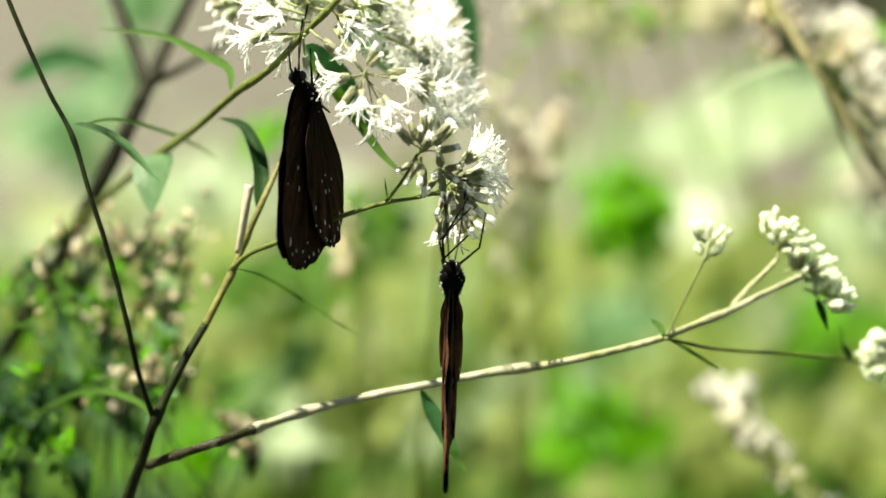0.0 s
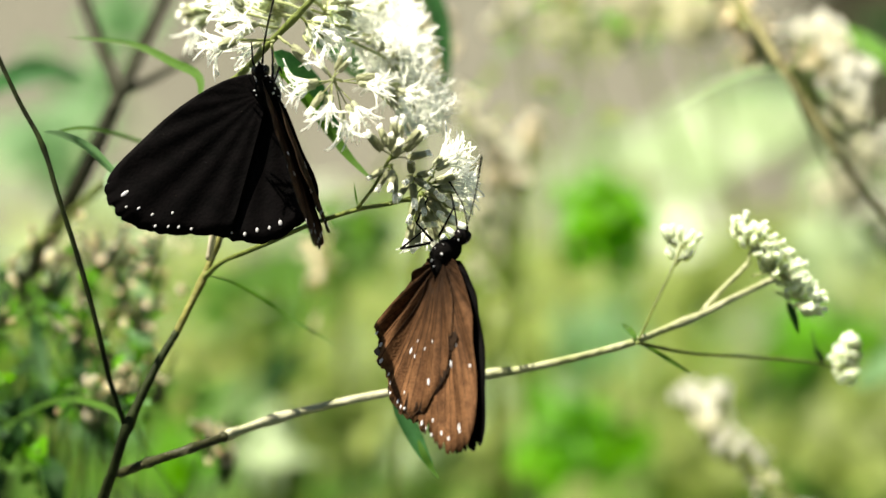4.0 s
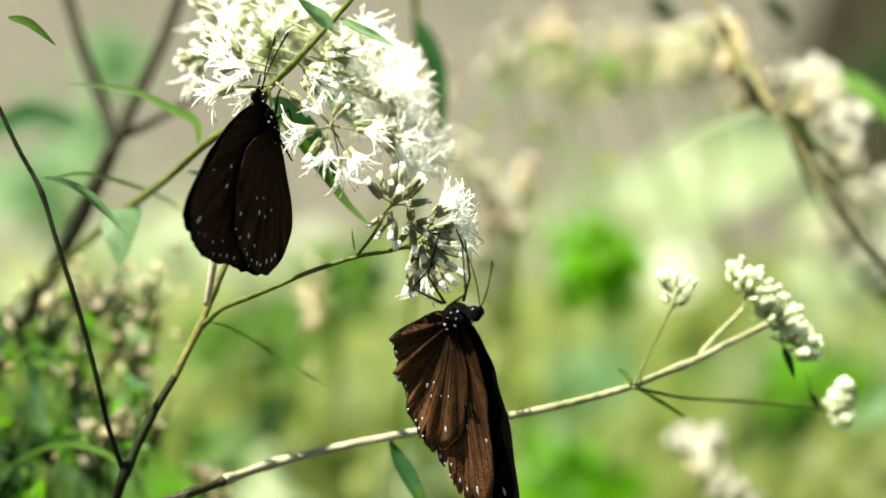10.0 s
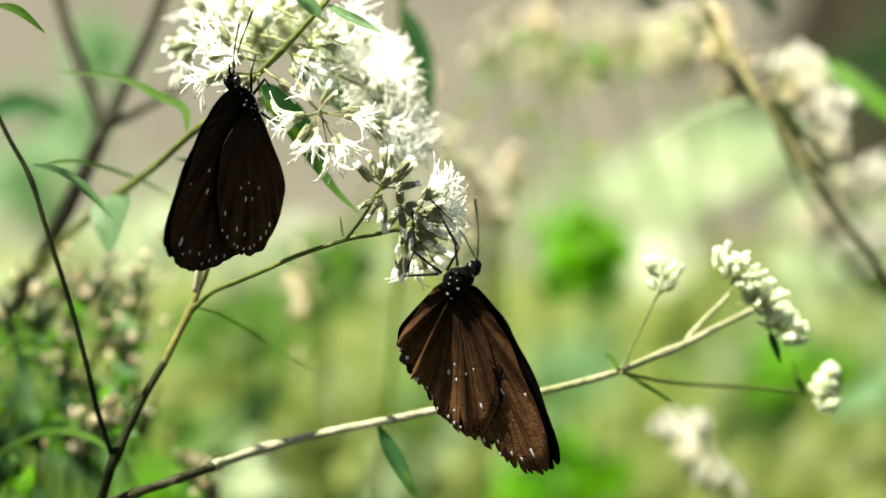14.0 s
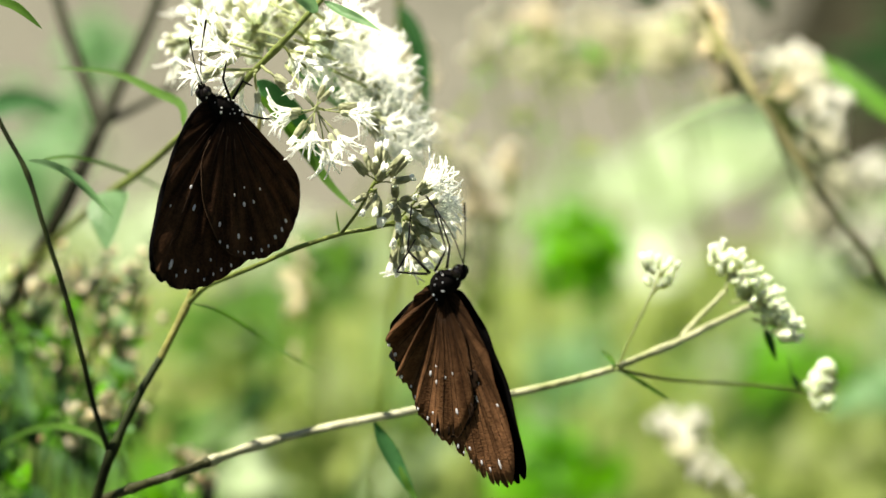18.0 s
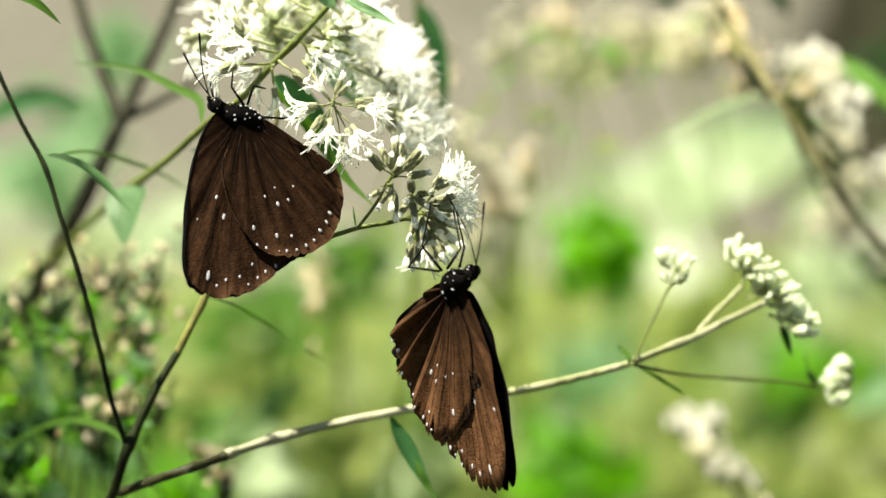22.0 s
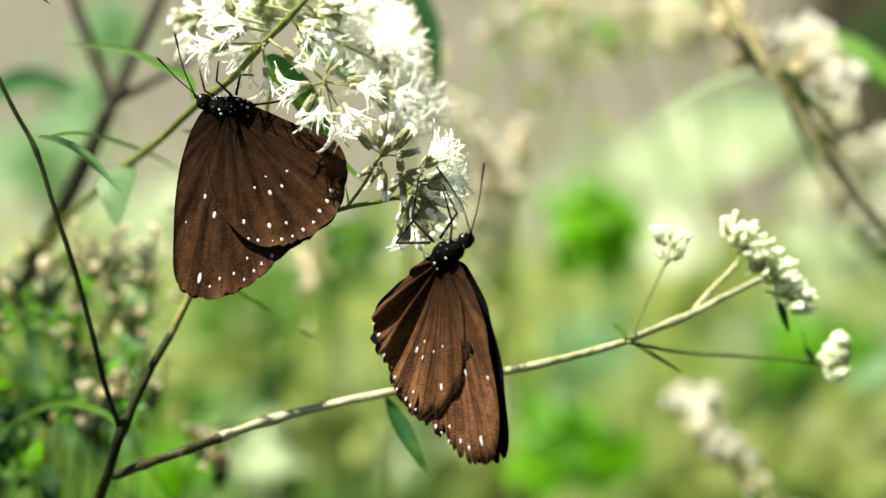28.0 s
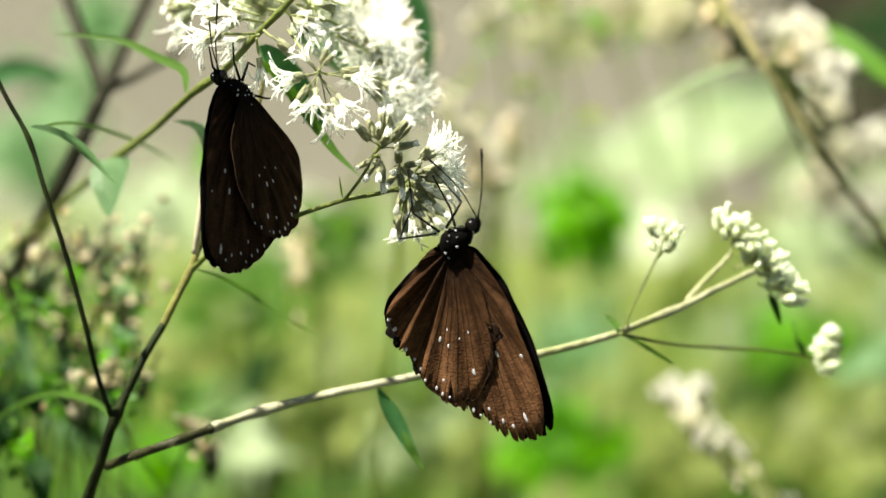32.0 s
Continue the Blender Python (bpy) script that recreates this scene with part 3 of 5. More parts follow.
umbel(upper, upper_head, (562, 184, .886), (558, 174, .884), (.5, .8, -.3), 22, [(O, 3)], 44, .85, seed=121)
umbel(upper, upper_head, (572, 178, .888), (558, 174, .884), (1, .1, -.2), 16, [(O, 2), (C, 1)], 34, .85, seed=122)
umbel(upper, upper_head, (600, 84, .945), (540, 60, .905), (.3, -.2, -.6), 90, [(O, 9)], 20, 1.0, seed=123)
umbel(upper, upper_head, (640, 110, .945), (560, 80, .91), (.6, -.1, -.6), 88, [(O, 11)], 20, 1.0, seed=124)
umbel(upper, upper_head, (626, 118, .94), (560, 80, .91), (.5, .1, -.8), 70, [(O, 9)], 18, 1.0, seed=125)
umbel(upper, upper_head, (654, 142, .94), (590, 110, .91), (.9, .1, -.3), 75, [(O, 10)], 20, 1.0, seed=126)
umbel(upper, upper_head, (588, 34, .94), (556, 6, .9), (.6, -.2, .2), 80, [(C, 3), (B, 6), (O, 3)], 22, .95, seed=127)
umbel(upper, upper_head, (622, 66, .95), (570, 46, .91), (.7, -.1, .2), 75, [(O, 5), (C, 1), (B, 2)], 20, .95, seed=128)
umbel(upper, upper_head, (676, 186, .938), (606, 176, .895), (.95, .3, .1), 54, [(O, 5), (C, 2)], 22, .92, seed=129)
umbel(upper, upper_head, (698, 208, .940), (650, 182, .92), (.9, .4, .2), 50, [(O, 4)], 20, .95, seed=130)
umbel(upper, upper_head, (650, 196, .928), (600, 178, .893), (.8, .45, -.3), 40, [(O, 4), (C, 2)], 20, .9, seed=131)
umbel(upper, upper_head, (660, 224, .930), (620, 184, .905), (.85, .45, .1), 40, [(O, 2), (C, 3)], 20, .85, seed=132)
umbel(upper, upper_head, (410, 18, .975), (470, 50, .93), (-.5, -.3, .3), 95, [(B, 12), (C, 4)], 26, 1.1, seed=140)
umbel(upper, upper_head, (466, -4, .975), (510, 30, .93), (-.3, -.4, .3), 95, [(B, 12), (C, 4)], 26, 1.1, seed=141)
umbel(upper, upper_head, (500, 38, .965), (510, 45, .93), (-.2, -.2, .5), 95, [(B, 12), (C, 3)], 26, 1.1, seed=142)
umbel(upper, upper_head, (540, 22, .97), (520, 36, .93), (.4, -.3, .4), 95, [(B, 12), (C, 4)], 26, 1.1, seed=143)
umbel(upper, upper_head, (570, 60, .965), (530, 46, .93), (.5, .0, .4), 90, [(B, 10), (C, 3)], 24, 1.1, seed=144)
umbel(upper, upper_head, (620, 96, .955), (560, 80, .92), (.4, .0, .3), 95, [(O, 9)], 22, 1.0, seed=145)
umbel(upper, upper_head, (650, 124, .955), (590, 100, .92), (.5, .2, .3), 95, [(O, 9)], 22, 1.0, seed=146)
upper.part("branching_stalk", M_PED, upper_head)

# lower head, at the end of the spray
lower_head = new("flower_head")
lower_head.parent = shrub
lower = Shape()
lower.tube(smooth_line(spots_at([(332, 521, .926), (365, 490, .922), (412, 470, .915), (460, 450, .907), (520, 424, .9), (600, 397, .894), (650, 388, .893), (692, 380, .897), (712, 392, .900)]), 34), [(5.2 - 1.6 * i / 33) * MM for i in range(34)], 8, slot=0, wobble=0.15)
lower.tube(smooth_line(spots_at([(603, 395, .890), (632, 357, .889), (655, 315, .888), (668, 292, .888)]), 12), 2.8 * MM, 6, wobble=0.15)
lower.tube(smooth_line(spots_at([(660, 388, .893), (700, 372, .898), (728, 345, .899), (738, 330, .898)]), 12), 2.8 * MM, 6, wobble=0.15)
umbel(lower, lower_head, (668, 306, .884), (655, 316, .888), (.25, -.85, -.25), 72, [(C, 10)], 30, .98, seed=200)
umbel(lower, lower_head, (664, 318, .884), (655, 318, .888), (-.35, .8, -.3), 55, [(C, 4)], 16, .8, seed=201)
umbel(lower, lower_head, (726, 332, .892), (735, 340, .896), (.85, -.5, -.1), 20, [(O, 3)], 22, 1.0, seed=202)
umbel(lower, lower_head, (722, 354, .896), (728, 350, .897), (1, -.18, .0), 24, [(O, 4), (C, 3)], 24, 1.0, seed=203)
umbel(lower, lower_head, (728, 374, .902), (718, 372, .899), (1, .05, .1), 26, [(O, 3), (C, 2)], 22, .95, seed=208)
umbel(lower, lower_head, (700, 340, 0.896), (712, 350, 0.897), (.2, .3, -.8), 64, [(C, 7)], 18, .9, seed=204)
umbel(lower, lower_head, (714, 365, 0.901), (712, 370, 0.900), (.35, .75, -.4), 54, [(C, 10)], 24, .95, seed=205)
umbel(lower, lower_head, (722, 398, 0.909), (712, 392, 0.901), (.5, .85, .1), 44, [(C, 12), (O, 1)], 24, .95, seed=206)
umbel(lower, lower_head, (706, 400, 0.901), (706, 390, 0.900), (-.1, 1, -.2), 14, [(C, 3)], 22, 1.0, seed=207)
lower.part("branching_stalk", M_STEM, lower_head)


def bud_cluster(parent, centre, foot, along, half_long, half_wide, count, size, seed):
    """A corymb of small round buds on short stalks, longer one way than the other."""
    random.seed(seed)
    head = new("bud_cluster")
    head.parent = parent
    s = Shape()
    c, f = at(*centre), at(*foot)
    a = way(*along)
    b = a.cross(AHEAD).normalized()
    if b.dot(UP) < 0:
        b = -b
    s.tube(smooth_line([f, f.lerp(c, 0.5), c], 8), 2.6 * MM, 6)
    for i in range(count):
        u = random.uniform(-1, 1)
        v = random.uniform(-0.6, 1) * math.sqrt(max(0.05, 1 - u * u * 0.8))
        w = random.uniform(-1, 1) * math.sqrt(max(0.05, 1 - u * u))
        p = c + (a * u * half_long + b * v * half_wide + AHEAD * w * half_wide * 0.8) * MM
        root = c + (p - c) * 0.35 - b * 6 * MM
        s.tube([root, root.lerp(p, 0.5), p], 1.4 * MM, 4)
        set_piece("bud", p, ((p - root).normalized() * 0.7 + b * 0.8 + a * 0.3 * u).normalized(), size * random.uniform(0.8, 1.15), head)
    s.part("branching_stalk", M_PED, head)
    return head


bud_cluster(shrub, (1166, 464, 0.9481), (1155, 500, 0.9472), (1, .25, 0), 30, 16, 17, 0.76, 301)
bud_cluster(shrub, (1168, 488, 0.9489), (1155, 500, 0.9472), (1, -.1, 0), 20, 10, 9, 0.59, 311)
bud_cluster(shrub, (1290, 462, 0.9489), (1280, 508, 0.9472), (.7, .55, 0), 46, 30, 49, 0.72, 302)
bud_cluster(shrub, (1334, 512, 0.9507), (1290, 520, 0.9481), (.75, .72, 0), 50, 34, 61, 0.72, 303)
bud_cluster(shrub, (1370, 562, 0.9516), (1330, 548, 0.9489), (.6, .8, 0), 34, 30, 35, 0.76, 305)
bud_cluster(shrub, (1466, 672, 0.984), (1442, 688, 0.982), (-.2, 1, 0), 40, 26, 49, 0.72, 304)


# ---- butterflies ----
FORE = [(0, 8), (34, -4), (66, 32), (91, 92), (105, 156), (112, 219), (116, 272), (110, 303), (96, 321), (70, 331), (38, 333), (2, 321), (-29, 303), (-60, 277), (-92, 250), (-108, 226), (-85, 170), (-50, 95), (-20, 35)]
HIND = [(-2, 8), (28, 58), (44, 99), (42, 140), (28, 181), (7, 216), (-24, 244), (-60, 254), (-102, 247), (-146, 223), (-175, 194), (-191, 152), (-196, 114), (-186, 81), (-160, 60), (-112, 38), (-60, 14), (-30, 2)]
FORE_SPOTS = [(52, 154, 5, 1.2), (39, 187, 6, 1.5), (73, 296, 7, 1.9), (38, 300, 3.4, 1.4), (13, 293, 3.4, 1.3), (-22, 291, 3.4, 1.2), (-36, 280, 4, 1.2), (-55, 268, 4, 1.1), (-12, 268, 4, 1.2), (89, 196, 2.5, 1), (-4, 305, 3.2, 1.2), (56, 312, 3, 1.3)]
HIND_SPOTS = [(-11, 206, 6, 1.25), (-54, 217, 6, 1.1), (-84, 214, 4.5, 1), (-34, 148, 3.5, 1.2), (-60, 158, 4.5, 1.3), (-81, 148, 3.8, 1.1), (-92, 122, 3.5, 1.1), (-55, 129, 2.5, 1), (-166, 160, 5.5, 1.1), (-157, 179, 5.5, 1.1), (-143, 196, 5, 1.1), (-131, 215, 4.5, 1), (-112, 228, 4.5, 1), (-93, 238, 4, 1), (-74, 242, 4, 1), (-58, 244, 3, 1), (-33, 241, 4.5, 1.1), (-17, 236, 3.5, 1)]
# the second one's own outlines and spots: narrower, torn hindwings
FORE_TORN = [(0, 8), (28, 2), (52, 30), (74, 64), (87, 102), (96, 140), (106, 182), (113, 234), (116, 276), (112, 312), (98, 333), (80, 337), (60, 338), (44, 334), (26, 323), (8, 305), (-16, 294), (-32, 280), (-60, 262), (-92, 240), (-105, 215), (-85, 170), (-50, 95), (-20, 35)]
HIND_TORN = [(-2, 8), (20, 30), (38, 60), (44, 98), (47, 142), (40, 178), (25, 214), (2, 246), (-22, 262), (-45, 266), (-70, 258), (-88, 240), (-106, 220), (-119, 190), (-133, 164), (-143, 140), (-153, 122), (-154, 102), (-145, 84), (-128, 62), (-97, 34), (-63, 10), (-32, -8)]
FORE_TORN_SPOTS = [(55, 148, 5.5, 1.5), (46, 180, 6.5, 1.9), (90, 189, 4.5, 1.3), (79, 297, 6.5, 1.9), (33, 300, 4.5, 1.6), (50, 311, 4.2, 1.4), (-21, 277, 4.8, 1.2), (-9, 287, 3.8, 1), (9, 301, 3.6, 1.2), (12, 276, 3.6, 1.2)]
HIND_TORN_SPOTS = [(-1, 208, 8, 1.15), (-58, 146, 5, 1.4), (-41, 159, 4.4, 1.2), (-40, 131, 3.2, 1.1), (-19, 148, 2.6, 1.6), (2, 138, 2.4, 1.4), (-124, 157, 6.5, 1.1), (-146, 123, 6.5, 1.1), (-150, 103, 4.8, 1.2), (-118, 179, 4.8, 1), (-108, 196, 4.2, 1), (-100, 216, 3.8, 1.1), (-83, 232, 4.2, 1.2), (-72, 243, 3.8, 1.2), (-65, 219, 3.8, 1), (-57, 249, 3.2, 1)]
# tears: place on the margin, half width, depth as a share of the wing's length
FORE_TEARS = [(-2, 299, 9, .085), (24, 322, 4.5, .03), (70, 338, 4, .028), (97, 334, 4, .03), (-30, 281, 7, .045), (40, 333, 4, .035)]
HIND_TEARS = [(47, 150, 13, .13), (-150, 104, 9, .05), (-132, 165, 8, .06), (-57, 262, 8, .15), (-28, 263, 10, .04), (-152, 114, 5, .035), (-139, 150, 6, .06), (-126, 176, 5, .04), (-112, 208, 5, .05), (-96, 230, 4, .035), (-80, 249, 4, .03)]
U = MM


def wing_rim(points, first, last, ragged, seed, deep=1.0, slits=()):
    """The wing's outline, closely spaced; its outer margin is scalloped, and torn where ragged."""
    random.seed(seed)
    many = 320 if slits else 150
    line = smooth_line([(x, 0, z) for x, z in points] + [(points[0][0], 0, points[0][1])], many)
    out = []
    per = len(points)
    tears = [(random.uniform(first + 0.5, last - 0.3), random.uniform(0.08, 0.2), random.uniform(0.025, 0.075)) for _ in range(ragged)]
    foot = Vector((points[0][0], 0, points[0][1]))
    for i, p in enumerate(line):
        u = i / (many - 1) * per
        k = 1.0
        if first <= u <= last:
            k -= 0.013 * abs(math.sin(math.pi * (u - first) * 1.0)) ** 0.6 * -1 + 0.008
            k += 0.006 * noise.noise(Vector((u * 6, seed, 0)))
            k -= deep * min(0.075, sum(dp * max(0, 1 - abs(u - c) / w) for c, w, dp in tears))
        for x, z, half, share in slits:
            off = math.hypot(p.x - x, p.z - z) / half
            if off < 1:
                k -= share * (1 - off) ** 0.6
        out.append(foot + (p - foot) * k)
    return out


def wing(name, points, first, last, side, parent, spots, gap, ragged=0, seed=1, lift=0.0, camber=1.0, under=None, pleat=2.2, root=0.0, slits=()):
    """One wing in its closed place, a thin double-walled sheet; side +1 or -1 names the body side. Underside outwards."""
    hind = name == "hindwing"
    points = [(x, z - root * math.exp(-(z / 45) ** 2) * (abs(x) < 75)) for x, z in points]
    rim = wing_rim(points, first, last, ragged or 6, seed, 0.5 if ragged else 0.3, slits)[:-1]
    foot = Vector((points[0][0], 0, points[0][1] + lift))
    rings = 11
    v, f, slots = [], [], []

    def shaped(p):
        x, z = p.x, p.z
        bow = camber * (4.0 * math.sin(max(0, min(1, z / 320)) * math.pi) + 2.0 * math.sin(x * 0.03 + z * 0.012))
        if hind and slits:
            bow -= 0.0016 * min(0, x + 80) ** 2
        elif hind:
            bow += 8.0 - 0.0013 * min(0, x + 80) ** 2
        away = math.hypot(x - foot.x, z - foot.z)
        turn = math.atan2(x - foot.x, z - foot.z)
        bow += pleat * min(1.0, away / 200) ** 1.5 * math.sin(turn * 26)
        if hind and slits:
            bow += 15.0 * min(1.0, away / 110) * max(0.0, min(1.0, (-turn - 0.42) / 0.25)) * math.sin(turn * 19 + 1.0)
        return Vector((x, side * max(gap + bow + 0.006 * z, 2.2 if hind else 0.8), z)) * U

    n = len(rim)
    for layer in (0, 1):
        off = Vector((0, side * (0.55 if layer == 0 else -0.55) * U, 0))
        for r in range(1, rings + 1):
            w = r / rings
            for p in rim:
                v.append(shaped(foot.lerp(p, w)) + off * (1.0 if r < rings else 0.4))
        v.append(shaped(foot) + off)
    half = n * rings + 1
    for layer in (0, 1):
        o = layer * half
        for r in range(rings - 1):
            for i in range(n):
                a, b = o + r * n + i, o + r * n + (i + 1) % n
                q = (a, b, b + n, a + n)
                f.append(q if (layer == 0) == (side > 0) else q[::-1])
                slots.append(layer)
        for i in range(n):
            q = (o + half - 1, o + (i + 1) % n, o + i)
            f.append(q if (layer == 0) == (side > 0) else q[::-1])
            slots.append(layer)
    e = (rings - 1) * n
    for i in range(n):
        f.append((e + i, e + (i + 1) % n, half + e + (i + 1) % n, half + e + i))
        slots.append(1)
    ob = link_mesh(name, v, f, [under or M_UNDER, M_UPPER], parent, "", True, slots)
    for k in range(1, len(points) - 1):
        if k < first - 3 or k > last + 2 or (k % 2 and not ragged):
            continue
        tip = Vector((points[k][0], 0, points[k][1]))
        mid = foot.lerp(tip, 0.45) + Vector((6, 0, 4))
        line = smooth_line([foot.lerp(tip, 0.2), mid, tip * 0.985 + foot * 0.015], 10)
        rib = Shape()
        rib.tube([shaped(p) + Vector((0, side * 0.55 * U, 0)) for p in line], [0.9 * U * (1 - 0.05 * i) for i in range(10)], 4)
        rib.part("vein", M_VEIN, ob)
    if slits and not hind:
        # dark scales, with the shade behind the hindwing's torn edge put into colour
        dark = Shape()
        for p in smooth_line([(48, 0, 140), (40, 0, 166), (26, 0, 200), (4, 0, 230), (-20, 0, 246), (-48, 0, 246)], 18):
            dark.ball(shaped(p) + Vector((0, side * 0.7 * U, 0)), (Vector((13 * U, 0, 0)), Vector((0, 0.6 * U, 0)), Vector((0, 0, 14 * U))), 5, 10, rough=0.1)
        dark.part("unfaded_patch", M_VEIN, ob, "dark scales and painted shade under the hindwing's edge")
    if hind:
        hem = Shape()
        hem.tube([shaped(p) + Vector((0, side * 0.5 * U, 0)) for p in rim[n // 14:n * 13 // 14]], 0.55 * U, 4)
        hem.part("wing_margin", M_HEM, ob, "thin paler margin")
    for x, z, r, long in spots:
        p = Vector((x, 0, z))
        d = (p - foot).normalized()
        s = Vector((-d.z, 0, d.x))
        dot = Shape()
        size = random.uniform(0.62, 0.88)
        for out in (1, -1) if (p - foot).length > (205 if hind else 262) else (1,):
            c = shaped(p) + Vector((0, side * out * 0.6 * U, 0))
            dot.ball(c, (s * r * size * 0.8 * U, Vector((0, 0.7 * U, 0)), d * r * size * long * U), 5, 8)
        dot.part("white_spot", M_SPOT, ob)
    return ob


def butterfly(label, body_z, legs, feelers, near_side, ragged, seed, under=None, dots=38, rear=0.0, far=5):
    """Local axes: x towards the head, z dorsal, the wings closed over the back."""
    b = thing("butterfly", label, "butterfly", group="butterflies on the flowers")
    z = body_z

    def reared(shape):
        """The fore body raised about the wing roots."""
        turn = Matrix.Rotation(radians(rear), 3, "Y")
        shape.v = [turn @ (Vector(p) - Vector((0, 0, z * U))) + Vector((0, 0, z * U)) for p in shape.v]
        return shape

    s = Shape()
    spine = smooth_line([(38 * U, 0, (z - 8) * U), (20 * U, 0, (z + 2) * U), (-5 * U, 0, (z + 6) * U), *([(-14 * U, 0, (z + 22) * U), (-16 * U, 0, (z + 44) * U)] if rear else [(-30 * U, 0, (z + 11) * U), (-46 * U, 0, (z + 18) * U)])], 14)
    girth = [U * q for q in (6, 9, 13, 17, 20, 21, 22, 22, 21, 19, 17, 15, 12, 8)]
    s.tube(spine, girth, 14, wobble=0.15)
    random.seed(seed + 1)

    def on_thorax(u, a):
        """A place on the thorax and its outward direction."""
        i = min(int(u), 12)
        nrm = Vector((0, math.sin(a), -math.cos(a)))
        return spine[i].lerp(spine[i + 1], u - i) + nrm * (girth[i] + (girth[i + 1] - girth[i]) * (u - i)), nrm

    for _ in range(420):
        p, nrm = on_thorax(random.uniform(0.5, 12.5), random.uniform(0, 6.28))
        tip = p + (nrm + Vector((-0.7, random.uniform(-.4, .4), random.uniform(-.4, .4)))).normalized() * random.uniform(2, 4.5) * U
        s.tube([p - nrm * U, tip], [0.55 * U, 0.1 * U], 3)
    reared(s).part("thorax", M_BODY, b)
    s = Shape()
    s.tube(smooth_line([(-30 * U, 0, (z + 10) * U), (-52 * U, 0, 32 * U), (-78 * U, 0, 66 * U), (-104 * U, 0, 100 * U)], 16), [U * (3.4 - 0.1 * i + 0.3 * (i % 2)) for i in range(16)], 10)
    s.part("abdomen", M_BODY, b)
    s = Shape()
    s.ball((43 * U, 0, (z - 11) * U), ((13 * U, 0, 4 * U), (0, 13 * U, 0), (-3 * U, 0, 14 * U)), 8, 12)
    s.tube([(52 * U, 0, (z - 16) * U), (57 * U, 0, (z - 21) * U), (59 * U, 0, (z - 26) * U)], [4 * U, 3 * U, 1.2 * U], 6)
    head = reared(s).part("head", M_BODY, b)
    for sd in (1, -1):
        s = Shape()
        s.ball((46 * U, sd * 9.5 * U, (z - 13) * U), ((9.5 * U, 0, 0), (0, 7 * U, 0), (0, 0, 10 * U)), 7, 10)
        reared(s).part("eye", M_EYE, head)
    s = Shape()
    random.seed(seed)
    kept = []
    for k in range(dots * 5):
        p, nrm = on_thorax(random.uniform(0.3, 11.5), random.choice((1, -1)) * random.uniform(0.15, 2.5))
        if len(kept) >= dots or any((p - q).length < 7.5 * U for q in kept):
            continue
        kept.append(p)
        t = nrm.cross(Vector((1, 0, 0)))
        q = random.choice((1.0, 1.3, 1.6, 2.1, 2.9)) * U
        s.ball(p + nrm * 1.2 * U, (Vector((q, 0, 0)), t * q, nrm * 1.6 * U), 5, 6)
    for sd in (1, -1):
        for k in range(4):
            a = 0.5 + 0.6 * k
            nrm = Vector((0.2, sd * math.sin(a), -math.cos(a))).normalized()
            c = Vector((43 * U, 0, (z - 11) * U)) + nrm * 13.6 * U
            t = nrm.cross(Vector((1, 0, 0))).normalized()
            s.ball(c, (Vector((1.8 * U, 0, 0)), t * 1.8 * U, nrm * 1.2 * U), 5, 6)
    reared(s).part("speckled_fur", M_SPOT, b)
    for rows in legs:
        s = Shape()
        pts = [Vector(p) * U for p in rows]
        line = []
        for a, c in zip(pts, pts[1:]):
            line += [a.lerp(c, w) for w in (0, 0.33, 0.66)]
        line.append(pts[-1])
        s.tube(line, [U * (2.7 - 1.4 * i / (len(line) - 1)) for i in range(len(line))], 6)
        s.part("leg", M_LEG, b)
    for rows in feelers:
        s = Shape()
        line = smooth_line([Vector(p) * U for p in rows], 16)
        s.tube(line, [U * (1.2 + (1.3 * max(0, i - 11) / 4 if i < 15 else 0.6)) for i in range(16)], 6)
        s.part("antenna", M_LEG, b)
    wings = {}
    for sd in (1, -1):
        gap = 3 if sd == near_side else far
        outlines = ((FORE_TORN, 9, 18, FORE_TORN_SPOTS, FORE_TEARS), (HIND_TORN, 8, 17, HIND_TORN_SPOTS, HIND_TEARS)) if ragged else ((FORE, 7, 14, FORE_SPOTS, ()), (HIND, 6, 12, HIND_SPOTS, ()))
        for pair, (points, first, last, spots, tears), lift in zip(("fore", "hind"), outlines, (-2, 1.5)):
            if ragged and sd != near_side and pair == "hind":
                points, tears = [(x * 1.13 if x < -60 else x, z) for x, z in points], tears[5:]
            wings[pair, sd] = wing(pair + "wing", points, first, last, sd, b, spots, gap + lift, ragged, seed + (3 if pair == "fore" else 5) + 20 * (sd != near_side), body_z * 0.5, under=under, pleat=3.2 if ragged else 1.7, root=8 if ragged else 5, slits=tears)
    return b, wings


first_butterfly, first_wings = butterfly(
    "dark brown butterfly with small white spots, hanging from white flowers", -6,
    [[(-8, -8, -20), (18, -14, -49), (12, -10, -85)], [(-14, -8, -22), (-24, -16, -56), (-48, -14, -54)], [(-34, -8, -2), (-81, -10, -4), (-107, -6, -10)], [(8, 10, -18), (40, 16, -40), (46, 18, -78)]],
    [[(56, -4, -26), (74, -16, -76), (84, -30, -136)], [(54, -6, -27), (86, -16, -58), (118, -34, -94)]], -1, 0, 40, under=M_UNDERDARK)
